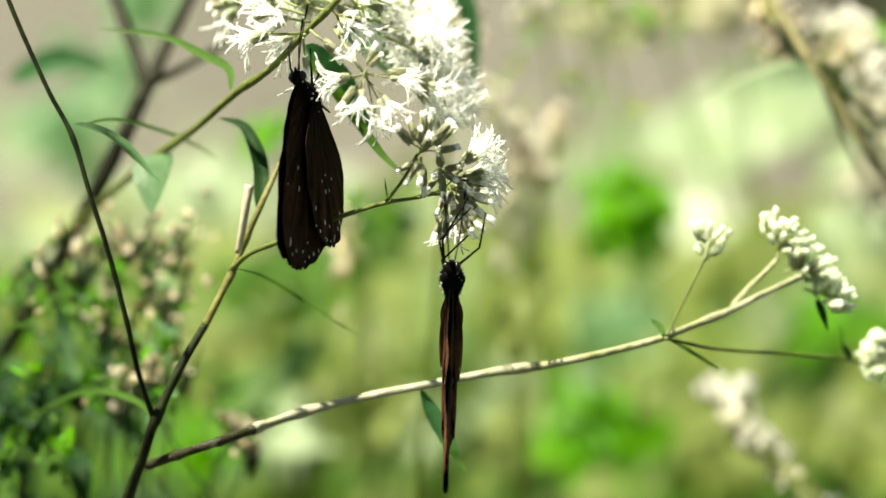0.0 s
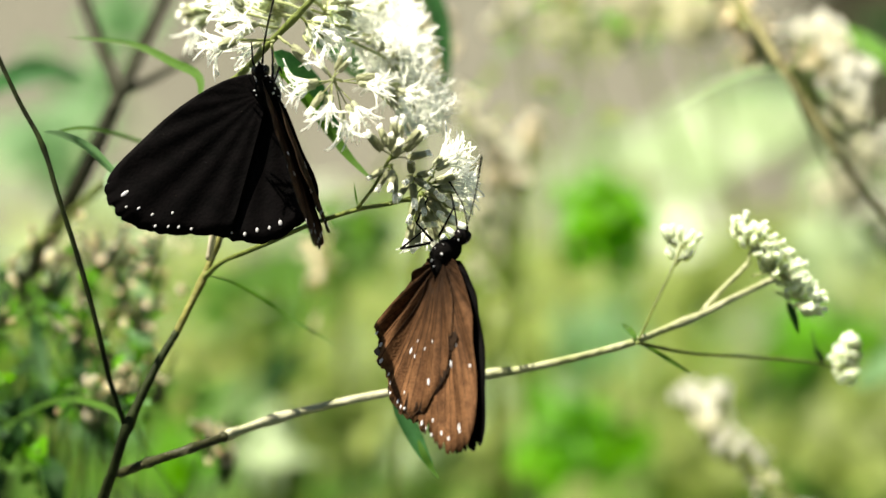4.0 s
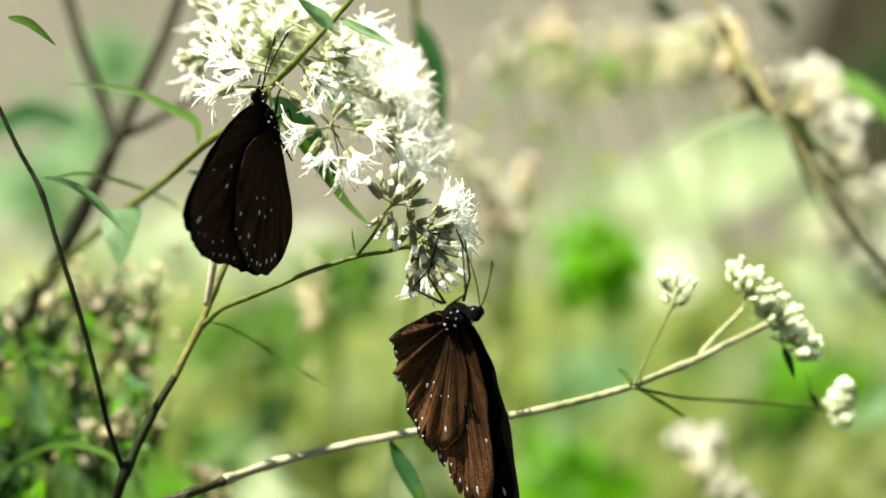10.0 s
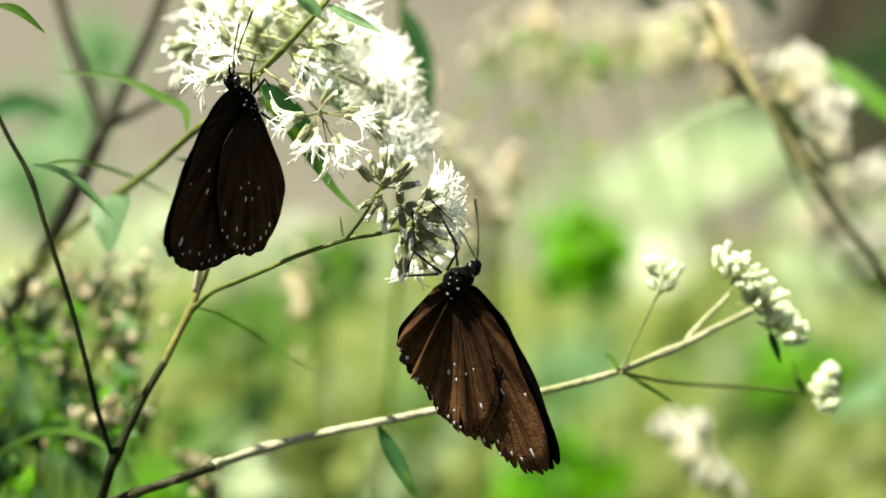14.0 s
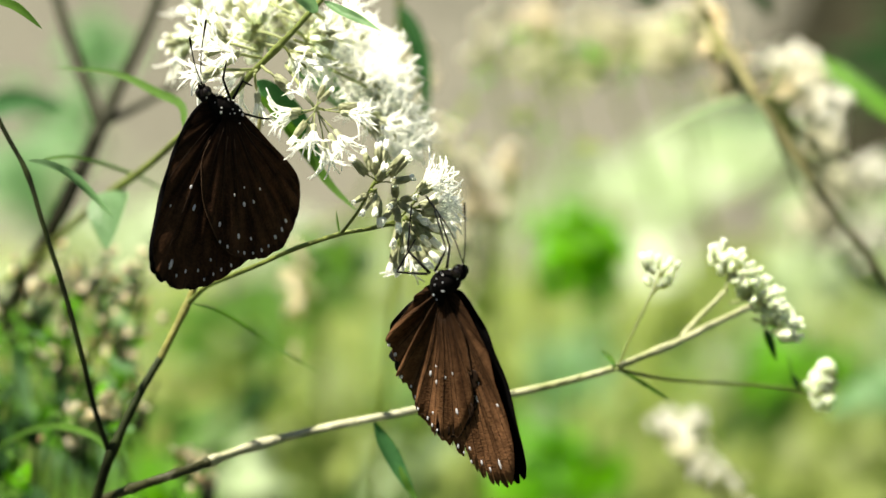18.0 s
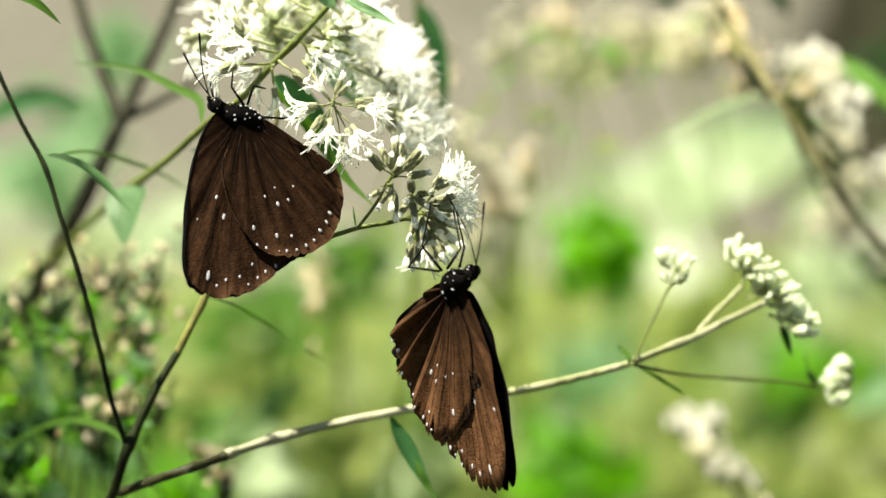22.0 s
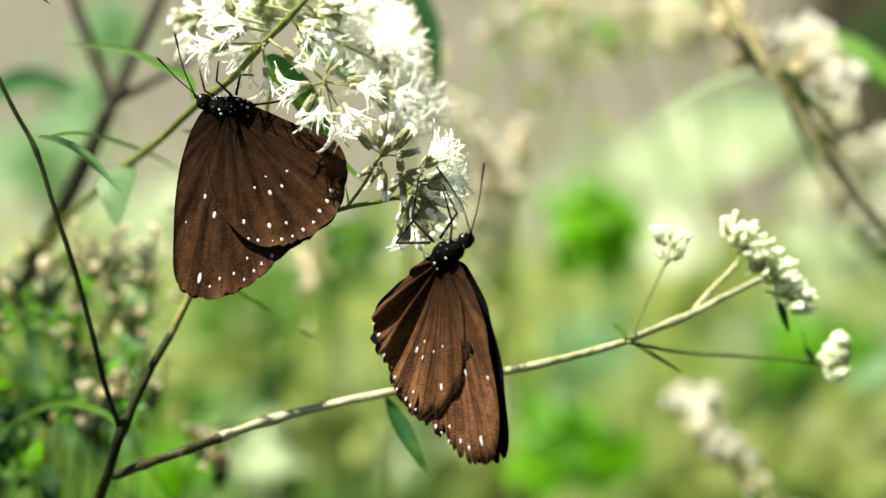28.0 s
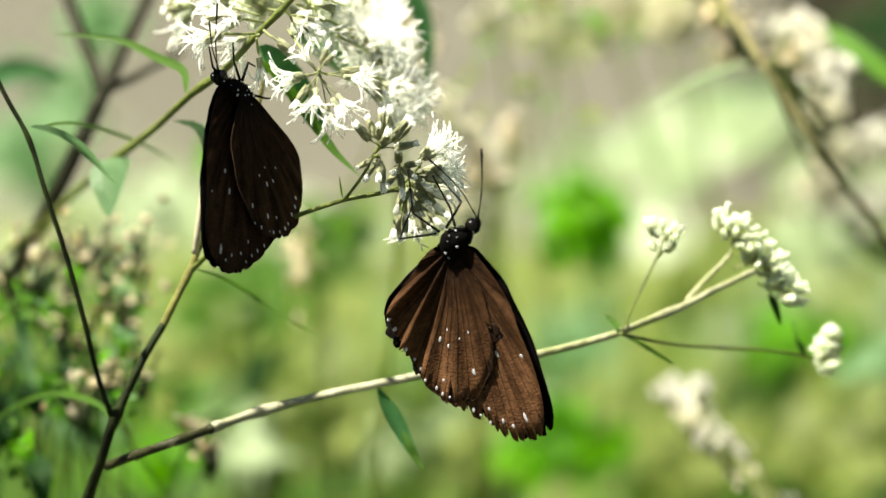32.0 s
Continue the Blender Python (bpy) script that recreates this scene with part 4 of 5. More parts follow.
second_butterfly, second_wings = butterfly(
    "brown butterfly with ragged wings and white spots under the flowers", -28,
    [[(-17, 14, -42), (-60, 18, -80), (-78, -24, -150)], [(-3, 14, -48), (40, 22, -92), (-30, -30, -140)], [(-24, 14, -40), (-94, 20, -38), (-84, -26, -85)], [(0, -12, -46), (-22, -46, -72), (-50, -56, -130)]],
    [[(54, 4, -52), (76, 8, -110), (92, 14, -178)], [(52, -4, -52), (20, -14, -110), (-36, -20, -170)]], 1, 8, 60, dots=20, rear=8, far=12)


# ---- plants behind ----
def clump(shape, centre, half_a, half_b, count, size, slot, seed, depth=0.08):
    """A loose cluster of small flowers: uneven little lumps on threadlike stalks."""
    random.seed(seed)
    c = at(*centre)
    d = centre[2]
    for _ in range(count):
        u, v, w = (random.gauss(0, 0.5) for _ in range(3))
        p = c + RIGHT * u * half_a * UNIT * d + UP * v * half_b * UNIT * d + AHEAD * w * depth
        r = size * random.uniform(0.6, 1.2)
        ax = [Vector((random.gauss(0, 1), random.gauss(0, 1), random.gauss(0, 1))).normalized() * r for _ in range(3)]
        shape.ball(p, (ax[0], ax[1] * 0.8, ax[2]), 4, 5, slot, 0.15)
        if random.random() < 0.3:
            shape.tube([p, p.lerp(c, 0.5) - UP * 0.006], 0.0005, 3, 1, caps=False)


def stalks(shape, rows, r0, r1, slot=0, ground_too=True, n=18):
    pts = smooth_line(spots_at(rows), n)
    if ground_too:
        foot = pts[0]
        pts = smooth_line([(foot.x * 1.15, foot.y + 0.1, -0.02), (foot.x * 1.06, foot.y + 0.05, foot.z * 0.5), foot], 8)[:-1] + pts
    k = len(pts)
    shape.tube(pts, [r0 + (r1 - r0) * i / (k - 1) for i in range(k)], 7, slot, wobble=0.15)


# forked brown stem with dried flower heads
fork_plant = thing("shrub", "out-of-focus shrub with a forked brown stem and dried cream flower heads", "shrub")
s = Shape()
stalks(s, [(-180, 860, 1.12), (-30, 620, 1.10), (70, 440, 1.07), (130, 320, 1.06), (182, 205, 1.06)], 0.0025, 0.0022)
s.part("stem", M_TWIG, fork_plant)
for rows, thick in (([(182, 208, 1.06), (152, 130, 1.07), (120, 40, 1.08), (92, -60, 1.09), (70, -160, 1.10)], 0.0019), ([(184, 206, 1.06), (222, 125, 1.07), (268, 25, 1.08), (310, -90, 1.09)], 0.0019), ([(184, 206, 1.06), (255, 172, 1.08), (320, 135, 1.10)], 0.0012)):
    s = Shape()
    stalks(s, rows, thick, thick * 0.75, ground_too=False)
    s.part("branch", M_TWIG, fork_plant)
for k, (c, a, b, n) in enumerate([((60, 500, 1.06), 50, 40, 18), ((150, 465, 1.07), 70, 34, 22), ((235, 485, 1.06), 60, 44, 22), ((110, 600, 1.05), 50, 44, 16), ((170, 700, 1.04), 44, 45, 20), ((215, 570, 1.06), 50, 50, 18), ((20, 540, 1.06), 40, 46, 16), ((250, 690, 1.05), 36, 46, 9), ((130, 740, 1.05), 44, 36, 9), ((335, 796, 1.05), 24, 12, 20), ((366, 836, 1.06), 26, 22, 18), ((185, 705, 1.03), 26, 22, 16)]):
    s = Shape()
    clump(s, c, a * 1.25, b * 1.25, n // 2 + 6, 0.00125, 0, 400 + k, 0.04)
    clump(s, c, a * 1.4, b * 1.4, n // 3, 0.001, 2, 430 + k, 0.04)
    random.seed(600 + k)
    root = (60 + k * 22, 930, c[2] + .02)
    stalks(s, [root, (root[0] * .4 + c[0] * .6 - 10, c[1] + 110, c[2] + .01), (c[0], c[1] + 10, c[2])], 0.00035, 0.0003, 1)
    for _ in range(6):
        e = (c[0] + random.gauss(0, a * .6), c[1] + random.gauss(0, b * .6), c[2])
        stalks(s, [(c[0], c[1] + 60, c[2]), ((c[0] + e[0]) / 2, (c[1] + e[1]) / 2 + 20, c[2]), e], 0.0006, 0.0004, 1, False, 8)
    tagged(s.part("dried_flower_spray", [M_DRYCREAM, M_STEMDARK, M_DRIED], fork_plant), kind="stuff")

# flowering stalk behind, leaning to the left at the top
lean = thing("shrub", "out-of-focus brown stalk with pale flower heads along it", "shrub")
s = Shape()
stalks(s, [(1810, 860, 1.09), (1650, 612, 1.07), (1538, 441, 1.06), (1480, 368, 1.055), (1437, 308, 1.05), (1388, 230, 1.05), (1340, 158, 1.05)], 0.0011, 0.001)
s.part("stem", M_OLIVETWIG, lean)
s = Shape()
stalks(s, [(1343, 162, 1.05), (1298, 90, 1.06), (1262, 32, 1.07), (1240, -6, 1.07), (1180, -110, 1.08)], 0.0012, 0.0009, ground_too=False)
s.part("upper_stem", M_OLIVETWIG, lean, "thin brown upper stem")
for k, (c, a, b, n, m) in enumerate([((1398, 96, 1.21), 46, 20, 50, M_WHITE), ((1430, 135, 1.19), 34, 34, 50, M_CREAM), ((1455, 200, 1.16), 34, 60, 90, M_WHITE), ((1400, 160, 1.18), 40, 30, 36, M_DRYCREAM), ((1448, 245, 1.14), 34, 26, 34, M_CREAM), ((1290, 112, 1.13), 26, 40, 44, M_DRYCREAM), ((1262, 62, 1.14), 24, 40, 44, M_DRYCREAM), ((1236, 20, 1.15), 26, 30, 30, M_CREAM), ((1480, 330, 1.25), 50, 50, 60, M_CREAM), ((1535, 300, 1.25), 44, 40, 50, M_WHITE), ((1455, 385, 1.25), 44, 40, 56, M_CREAM), ((1545, 400, 1.3), 60, 50, 56, M_WHITE)]):
    s = Shape()
    clump(s, c, a, b, n, 0.0019, 0, 420 + k, 0.03)
    stalks(s, [(1350, 165, 1.05), ((1350 + c[0]) / 2, (165 + c[1]) / 2 + 15, 1.08), c], 0.0008, 0.0006, 1, False)
    tagged(s.part("flower_spray", [m, M_STEM], lean), kind="stuff")
leaf([(1342, 160, 1.06), (1290, 168, 1.09), (1215, 195, 1.12), (1130, 240, 1.15)], 24, M_LEAFPALE, lean)

# low stalk with white flower heads
low = thing("shrub", "out-of-focus stalk topped with small white flower heads", "shrub")
for k, (c, a, b, n) in enumerate([((1178, 732, 1.17), 26, 18, 34), ((1218, 755, 1.15), 32, 26, 65), ((1211, 785, 1.14), 22, 16, 24), ((1248, 810, 1.135), 30, 22, 50), ((1286, 836, 1.13), 26, 22, 31), ((1306, 876, 1.125), 26, 24, 24), ((1366, 940, 1.12), 36, 30, 41), ((1231, 722, 1.12), 26, 12, 14)]):
    s = Shape()
    clump(s, c, a, b, n, 0.0013, 0, 440 + k, 0.02)
    stalks(s, [(1440 + k * 12, 1150, 1.12), (1340 + k * 5, 930, 1.10), c], 0.0007, 0.0005, 1)
    tagged(s.part("flower_spray", [M_CREAM if k % 3 == 2 else M_WHITE, M_STEM], low), kind="stuff")

# cream flower sprays at the top
spray = thing("shrub", "out-of-focus yellow-green flowering shrub with cream flower sprays", "shrub")
for k, (c, a, b, n, q) in enumerate([((1060, 55, 1.4), 80, 34, 60, .0034), ((1150, 70, 1.4), 60, 34, 46, .0034), ((960, 20, 1.35), 50, 40, 24, .003), ((870, 60, 1.3), 60, 40, 18, .0026), ((1210, 60, 1.4), 46, 44, 40, .0034), ((850, 335, 1.22), 40, 34, 22, .0024), ((790, 232, 1.2), 26, 34, 16, .0022), ((835, 275, 1.2), 22, 20, 12, .0022), ((900, 285, 1.24), 22, 34, 18, .0024), ((880, 360, 1.22), 30, 22, 14, .0022), ((812, 420, 1.25), 30, 40, 16, .0022), ((530, 500, 1.2), 26, 70, 26, .002), ((1000, 95, 1.4), 70, 24, 22, .003), ((830, 480, 1.3), 26, 50, 16, .0026), ((740, 130, 1.25), 30, 60, 14, .0024)]):
    s = Shape()
    clump(s, c, a, b, n, q, 0, 460 + k, 0.05)
    stalks(s, [(c[0] + 300 - 40 * k, 1000, c[2] + .5), (c[0] + 120 - 18 * k, c[1] + 330, c[2] + .25), c], 0.0010, 0.0007, 1)
    tagged(s.part("flower_spray", [(M_CREAM, M_CREAM, M_DRYCREAM)[k % 3], M_LEAFOLIVE], spray), kind="stuff")
# its small leaves among the sprays
random.seed(480)
for a0, b0, half, count in ((925, 50, 26, 5), (1050, 98, 24, 4), (1125, 104, 24, 4), (985, 60, 30, 3), (860, 100, 30, 4), (1255, 100, 20, 3), (840, 180, 40, 5), (960, 240, 40, 4), (1180, 30, 30, 3)):
    for _ in range(count):
        a, b, d = random.gauss(a0, half * .6), random.gauss(b0, half * .6), random.uniform(1.24, 1.36)
        t = random.uniform(-50, 50), random.uniform(-20, 50)
        leaf([(a, b, d), (a + t[0] * .5, b + t[1] * .4, d - .01), (a + t[0], b + t[1], d)], random.uniform(26, 46), (M_LEAFOLIVE, M_LEAF, M_LEAFBRIGHT, M_LEAFOLIVE)[_ % 4], spray, facing=(random.uniform(-.6, .6), -.6, -.7))

# hanging dark leaf and single leaves at middle depth
drooping = thing("shrub", "out-of-focus shrub with hanging dark green leaves", "shrub")
s = Shape()
stalks(s, [(640, 1100, 1.2), (700, 500, 1.16), (708, -4, 1.075), (694, -60, 1.06), (680, -140, 1.06)], 0.0009, 0.0009)
s.part("stem", M_LEAFOLIVE, drooping)
leaf([(708, -4, 1.07), (733, 50, 1.07), (750, 120, 1.07), (754, 215, 1.07)], 42, M_LEAFTEAL, drooping, "dark green hanging leaf", fold=0.4)
leaf([(-60, 205, 1.18), (0, 178, 1.17), (60, 168, 1.17), (125, 180, 1.17)], 62, M_LEAFTEAL, drooping, "dark green drooping leaf")
leaf([(1120, -40, 1.2), (1145, -15, 1.2), (1170, 10, 1.2)], 40, M_LEAFDARK, drooping)
leaf([(1320, -40, 1.2), (1350, -10, 1.2), (1365, 20, 1.2)], 40, M_LEAFDARK, drooping)
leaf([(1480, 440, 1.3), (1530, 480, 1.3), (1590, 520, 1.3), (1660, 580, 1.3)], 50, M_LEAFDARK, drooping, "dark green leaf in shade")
leaf([(1440, 95, 1.25), (1500, 130, 1.24), (1580, 190, 1.23), (1680, 260, 1.22)], 36, M_LEAFBRIGHT, drooping, "bright green arching leaf")

# dark leafy plant low on the left side of the main stem
shade_plant = thing("shrub", "dark green leafy shrub in shade behind the stems", "shrub")
random.seed(500)
s = Shape()
stalks(s, [(-60, 1200, 1.3), (-20, 900, 1.28), (20, 700, 1.27), (40, 560, 1.27)], 0.003, 0.0015)
s.part("stem", M_STEMDARK, shade_plant)
# the darkest leaves here carry part of their shade in the leaf colour
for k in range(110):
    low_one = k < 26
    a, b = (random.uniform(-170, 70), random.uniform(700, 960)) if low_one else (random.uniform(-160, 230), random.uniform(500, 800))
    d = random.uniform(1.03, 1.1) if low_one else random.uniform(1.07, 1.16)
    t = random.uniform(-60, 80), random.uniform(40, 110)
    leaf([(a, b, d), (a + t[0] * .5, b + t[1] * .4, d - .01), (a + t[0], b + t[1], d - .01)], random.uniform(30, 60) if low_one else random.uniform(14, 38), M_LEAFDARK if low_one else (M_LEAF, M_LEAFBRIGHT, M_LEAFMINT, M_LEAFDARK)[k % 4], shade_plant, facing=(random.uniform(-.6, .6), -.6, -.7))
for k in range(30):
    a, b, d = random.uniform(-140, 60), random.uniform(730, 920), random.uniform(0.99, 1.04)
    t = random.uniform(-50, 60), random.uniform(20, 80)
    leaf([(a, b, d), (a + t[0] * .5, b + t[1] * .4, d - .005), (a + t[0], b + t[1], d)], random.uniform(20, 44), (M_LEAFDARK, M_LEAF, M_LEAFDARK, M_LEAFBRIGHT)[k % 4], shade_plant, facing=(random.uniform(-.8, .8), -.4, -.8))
for k in range(46):
    a, b, d = random.uniform(-60, 260), random.uniform(470, 760), random.uniform(0.99, 1.06)
    t = random.uniform(-50, 50), random.uniform(-20, 50)
    leaf([(a, b, d), (a + t[0] * .5, b + t[1] * .4, d - .005), (a + t[0], b + t[1], d)], random.uniform(10, 26), (M_LEAFMINT, M_LEAF, M_LEAFBRIGHT, M_LEAFDARK)[k % 4], shade_plant, facing=(random.uniform(-.8, .8), -.5, -.7))
# an added upper shoot, out of view, placed to shade the leaves below
s = Shape()
stalks(s, [(-60, 1150, 1.3), (-320, 700, 1.15), (-430, 300, 1.05), (-440, -60, 1.02), (-420, -160, 1.02)], 0.0028, 0.0014)
s.part("stem", M_STEMDARK, shade_plant)
for k in range(5):
    a, b, d = random.uniform(-560, -400), random.uniform(-140, 90), random.uniform(0.99, 1.05)
    leaf([(a, b, d), (a + random.uniform(-20, 20), b + 30, d), (a + random.uniform(-40, 40), b + 80, d)], random.uniform(60, 90), M_LEAFDARK, shade_plant, facing=(random.uniform(-.5, .1), -1, -.4))
leaf([(25, 585, 1.07), (36, 630, 1.07), (46, 680, 1.07), (52, 735, 1.07)], 34, M_LEAFMINT, shade_plant, "pale green upright leaf")

# broad leaves farther back
broad = thing("shrub", "blurred bright green broad-leaved shrub in the sun", "shrub")
random.seed(520)


def leaf_patch(parent, a0, b0, half_a, half_b, d, count, width, length, material, lean_to=(1, -0.55), vary=0.9):
    for _ in range(count):
        a, b = a0 + random.gauss(0, half_a * .5), b0 + random.gauss(0, half_b * .5)
        dd = d + random.uniform(-.12, .12)
        q = math.atan2(lean_to[1], lean_to[0]) + random.gauss(0, vary)
        k = .9 / dd
        dx, dy = math.cos(q) * length * .5 * k, math.sin(q) * length * .5 * k
        leaf([(a - dx, b - dy, dd), (a, b - 6, dd - .01), (a + dx, b + dy, dd)], width, material, parent, facing=(random.uniform(-vary, vary) - .15, -.7, -.7))
    s = Shape()
    stalks(s, [(a0 + 40, b0 + 700, d + .1), (a0 + 15, b0 + 250, d + .05), (a0, b0, d)], 0.0006, 0.0005)
    s.part("stem", M_STEM, parent)


leaf_patch(broad, 1032, 440, 50, 46, 1.45, 60, 105, 135, M_LEAFBRIGHT)
leaf_patch(broad, 995, 835, 80, 60, 1.55, 16, 120, 250, M_LEAFBRIGHT)
leaf_patch(broad, 485, 600, 60, 50, 1.6, 6, 100, 240, M_LEAF)
leaf_patch(broad, 835, 560, 22, 70, 1.35, 3, 70, 220, M_LEAFOLIVE, (0.4, -1))
leaf_patch(broad, 600, 830, 80, 50, 1.6, 12, 110, 260, M_LEAFOLIVE)
leaf_patch(broad, 590, 500, 60, 60, 1.7, 9, 110, 240, M_LEAF)
leaf_patch(broad, 110, 250, 120, 80, 1.8, 10, 120, 280, M_LEAFMINT, (1, -.5))
leaf_patch(broad, 480, 705, 40, 30, 1.4, 5, 90, 160, M_LEAFDARK)
leaf_patch(broad, 570, 470, 60, 60, 1.4, 8, 55, 110, M_LEAFDARK)
leaf_patch(broad, 560, 440, 60, 60, 1.35, 8, 55, 110, M_LEAF)
leaf_patch(broad, 840, 410, 40, 90, 1.4, 6, 50, 110, M_LEAFDARK)
leaf_patch(broad, 820, 470, 40, 80, 1.4, 6, 50, 110, M_LEAF)
leaf_patch(broad, 300, 740, 120, 60, 1.3, 9, 80, 160, M_LEAF)
leaf_patch(broad, 440, 850, 80, 40, 1.5, 6, 110, 240, M_LEAFPALE)
leaf_patch(broad, 450, 540, 60, 40, 1.5, 6, 80, 180, M_LEAF)
leaf_patch(broad, 165, 800, 40, 40, 1.35, 7, 70, 140, M_LEAFMINT)
leaf_patch(broad, 540, 780, 60, 40, 1.7, 10, 110, 240, M_LEAFOLIVE)
leaf_patch(broad, 402, 310, 34, 44, 1.4, 8, 55, 110, M_LEAFBRIGHT)
leaf_patch(broad, 380, 560, 60, 40, 1.5, 5, 90, 200, M_LEAF)
leaf_patch(broad, 170, 110, 90, 60, 1.8, 7, 120, 280, M_LEAFMINT)
leaf_patch(broad, 1590, 110, 60, 80, 1.7, 12, 110, 240, M_LEAFDARK)
leaf_patch(broad, 40, 340, 60, 50, 1.8, 5, 120, 280, M_LEAFMINT)
leaf_patch(broad, 60, 600, 60, 30, 1.3, 5, 80, 180, M_LEAFBRIGHT)
leaf_patch(broad, 300, 870, 60, 40, 1.5, 7, 90, 200, M_LEAFBRIGHT)
leaf_patch(broad, 1430, 640, 90, 60, 1.8, 10, 110, 240, M_LEAFBRIGHT)
leaf_patch(broad, 1180, 560, 90, 60, 2.0, 10, 120, 260, M_LEAFOLIVE)
pale = thing("shrub", "blurred shrub with large pale glossy leaves", "shrub")
leaf_patch(pale, 1255, 325, 150, 60, 1.9, 8, 190, 460, M_LEAFPALE, (1, -.5), .15)
leaf_patch(pale, 1330, 250, 110, 40, 2.1, 3, 170, 420, M_LEAFMINT, (1, -.5), .15)
leaf_patch(pale, 1180, 400, 70, 50, 2.0, 3, 150, 360, M_LEAFPALE, (1, -.45), .2)
leaf_patch(pale, 960, 110, 80, 50, 1.6, 3, 90, 200, M_LEAFOLIVE, (1, -.4))
leaf_patch(pale, 870, 330, 30, 50, 1.4, 5, 70, 120, M_CREAM, (.4, -1))
leaf_patch(pale, 1480, 440, 80, 60, 1.7, 8, 110, 240, M_LEAFPALE, (1, -.6))
leaf_patch(pale, 1530, 380, 60, 60, 1.6, 7, 100, 200, M_LEAFPALE, (1, -.5))
leaf_patch(pale, 1570, 690, 50, 30, 1.4, 4, 90, 240, M_LEAFMINT, (1, -.1), .3)
leaf_patch(pale, 1130, 800, 80, 50, 1.9, 10, 130, 300, M_LEAFOLIVE)
leaf_patch(pale, 1420, 800, 90, 60, 1.9, 10, 130, 300, M_LEAFOLIVE)
leaf_patch(pale, 250, 420, 90, 50, 1.6, 5, 120, 260, M_LEAFPALE, (1, -.6))
leaf_patch(pale, 680, 830, 120, 50, 1.7, 12, 120, 260, M_LEAFPALE, (1, -.4))
leaf_patch(pale, 900, 850, 90, 50, 1.7, 14, 120, 280, M_LEAFOLIVE)
leaf_patch(pale, 1220, 870, 90, 50, 1.7, 14, 120, 280, M_LEAFOLIVE)
leaf_patch(pale, 1500, 850, 90, 50, 1.7, 12, 120, 280, M_LEAFOLIVE)
leaf_patch(pale, 860, 770, 80, 50, 1.8, 10, 120, 260, M_LEAFPALE, (1, -.4))
leaf_patch(pale, 1010, 660, 80, 50, 1.9, 6, 130, 300, M_LEAFMINT, (1, -.3))
leaf_patch(pale, 640, 560, 60, 40, 1.9, 5, 130, 300, M_LEAFOLIVE, (1, -.3))
leaf_patch(pale, 330, 700, 60, 40, 1.7, 6, 110, 260, M_LEAFOLIVE, (1, -.3))


# ---- undergrowth: leaves past counting, on thin stalks ----
def undergrowth(name, label, box, count, size, material, seed, lean_back=0.5):
    """box: sheet range a0, a1, b0, b1 and depths d0, d1."""
    rng = np.random.default_rng(seed)
    a0, a1, b0, b1, d0, d1 = box
    v, f = [], []
    wide = 2200
    for _ in range(int(count * (a1 - a0 + 2 * wide) / (a1 - a0))):
        d = rng.uniform(d0, d1)
        b = b0 + (b1 - b0) * math.sqrt(rng.uniform())
        a = rng.uniform(a0 - wide, a1 + wide)
        past = max(a0 - a, a - a1, 0) / wide
        c = at(a, b + 500 * past, d)
        c.y += 0.5 * past * noise.noise(Vector((c.x * 2, seed, 0)))
        if past and noise.noise(Vector((c.x * 3, c.y * 3, seed))) < 1.1 * past - 0.6:
            continue
        c.z = max(c.z, 0.02)
        t = Vector(rng.normal(size=3)).normalized()
        n = (Vector(rng.normal(size=3)) * 0.5 + Vector((-0.35, -0.6, 0.75))).normalized()
        t = (t - n * t.dot(n)).normalized()
        s = t.cross(n)
        L, w = size * rng.uniform(0.6, 1.3), size * rng.uniform(0.16, 0.3)
        k = len(v)
        v += [c - t * L * .5, c - t * L * .12 + s * w - n * w * .3, c - t * L * .12 - s * w - n * w * .3, c + t * L * .22 + s * w * .7 - n * w * .35, c + t * L * .22 - s * w * .7 - n * w * .35, c + t * L * .5 - n * w * .6]
        f += [(k, k + 1, k + 2), (k + 1, k + 3, k + 4, k + 2), (k + 3, k + 5, k + 4)]
    for _ in range(count // 70):
        p = at(rng.uniform(a0, a1), rng.uniform(b0, b1), rng.uniform(d0, d1))
        k = len(v)
        r = 0.0006
        q = Vector((p.x + rng.normal() * .05, p.y + rng.normal() * .05, -0.02))
        v += [p + Vector((r, 0, 0)), p + Vector((-r, r, 0)), p + Vector((-r, -r, 0)), q + Vector((2 * r, 0, 0)), q + Vector((-2 * r, 2 * r, 0)), q + Vector((-2 * r, -2 * r, 0))]
        f += [(k, k + 1, k + 4, k + 3), (k + 1, k + 2, k + 5, k + 4), (k + 2, k, k + 3, k + 5)]
    ob = link_mesh(name, v, f, [material])
    tagged(ob, label, "undergrowth", kind="stuff")


undergrowth("undergrowth", "sunlit yellow-green herbs behind the shrub", (-500, 2100, 410, 1500, 2.3, 3.4), 5000, 0.06, M_LEAFOLIVE, 1)
for side, seed in (((-1300, -520, 410, 1500, 2.3, 3.6), 5), ((2120, 2900, 410, 1500, 2.3, 3.6), 6)):
    undergrowth("undergrowth", "sunlit yellow-green herbs behind the shrub", side, 1300, 0.06, M_LEAFOLIVE, seed)
undergrowth("undergrowth", "fresh green herbs behind the shrub", (-500, 2100, 480, 1400, 1.9, 2.8), 800, 0.055, M_LEAF, 2)
undergrowth("undergrowth", "pale sunlit leaves of low herbs", (-500, 2100, 220, 900, 2.4, 3.4), 430, 0.06, M_LEAFPALE, 3)
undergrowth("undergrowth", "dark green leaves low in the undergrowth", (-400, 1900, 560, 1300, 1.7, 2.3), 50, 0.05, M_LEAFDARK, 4)


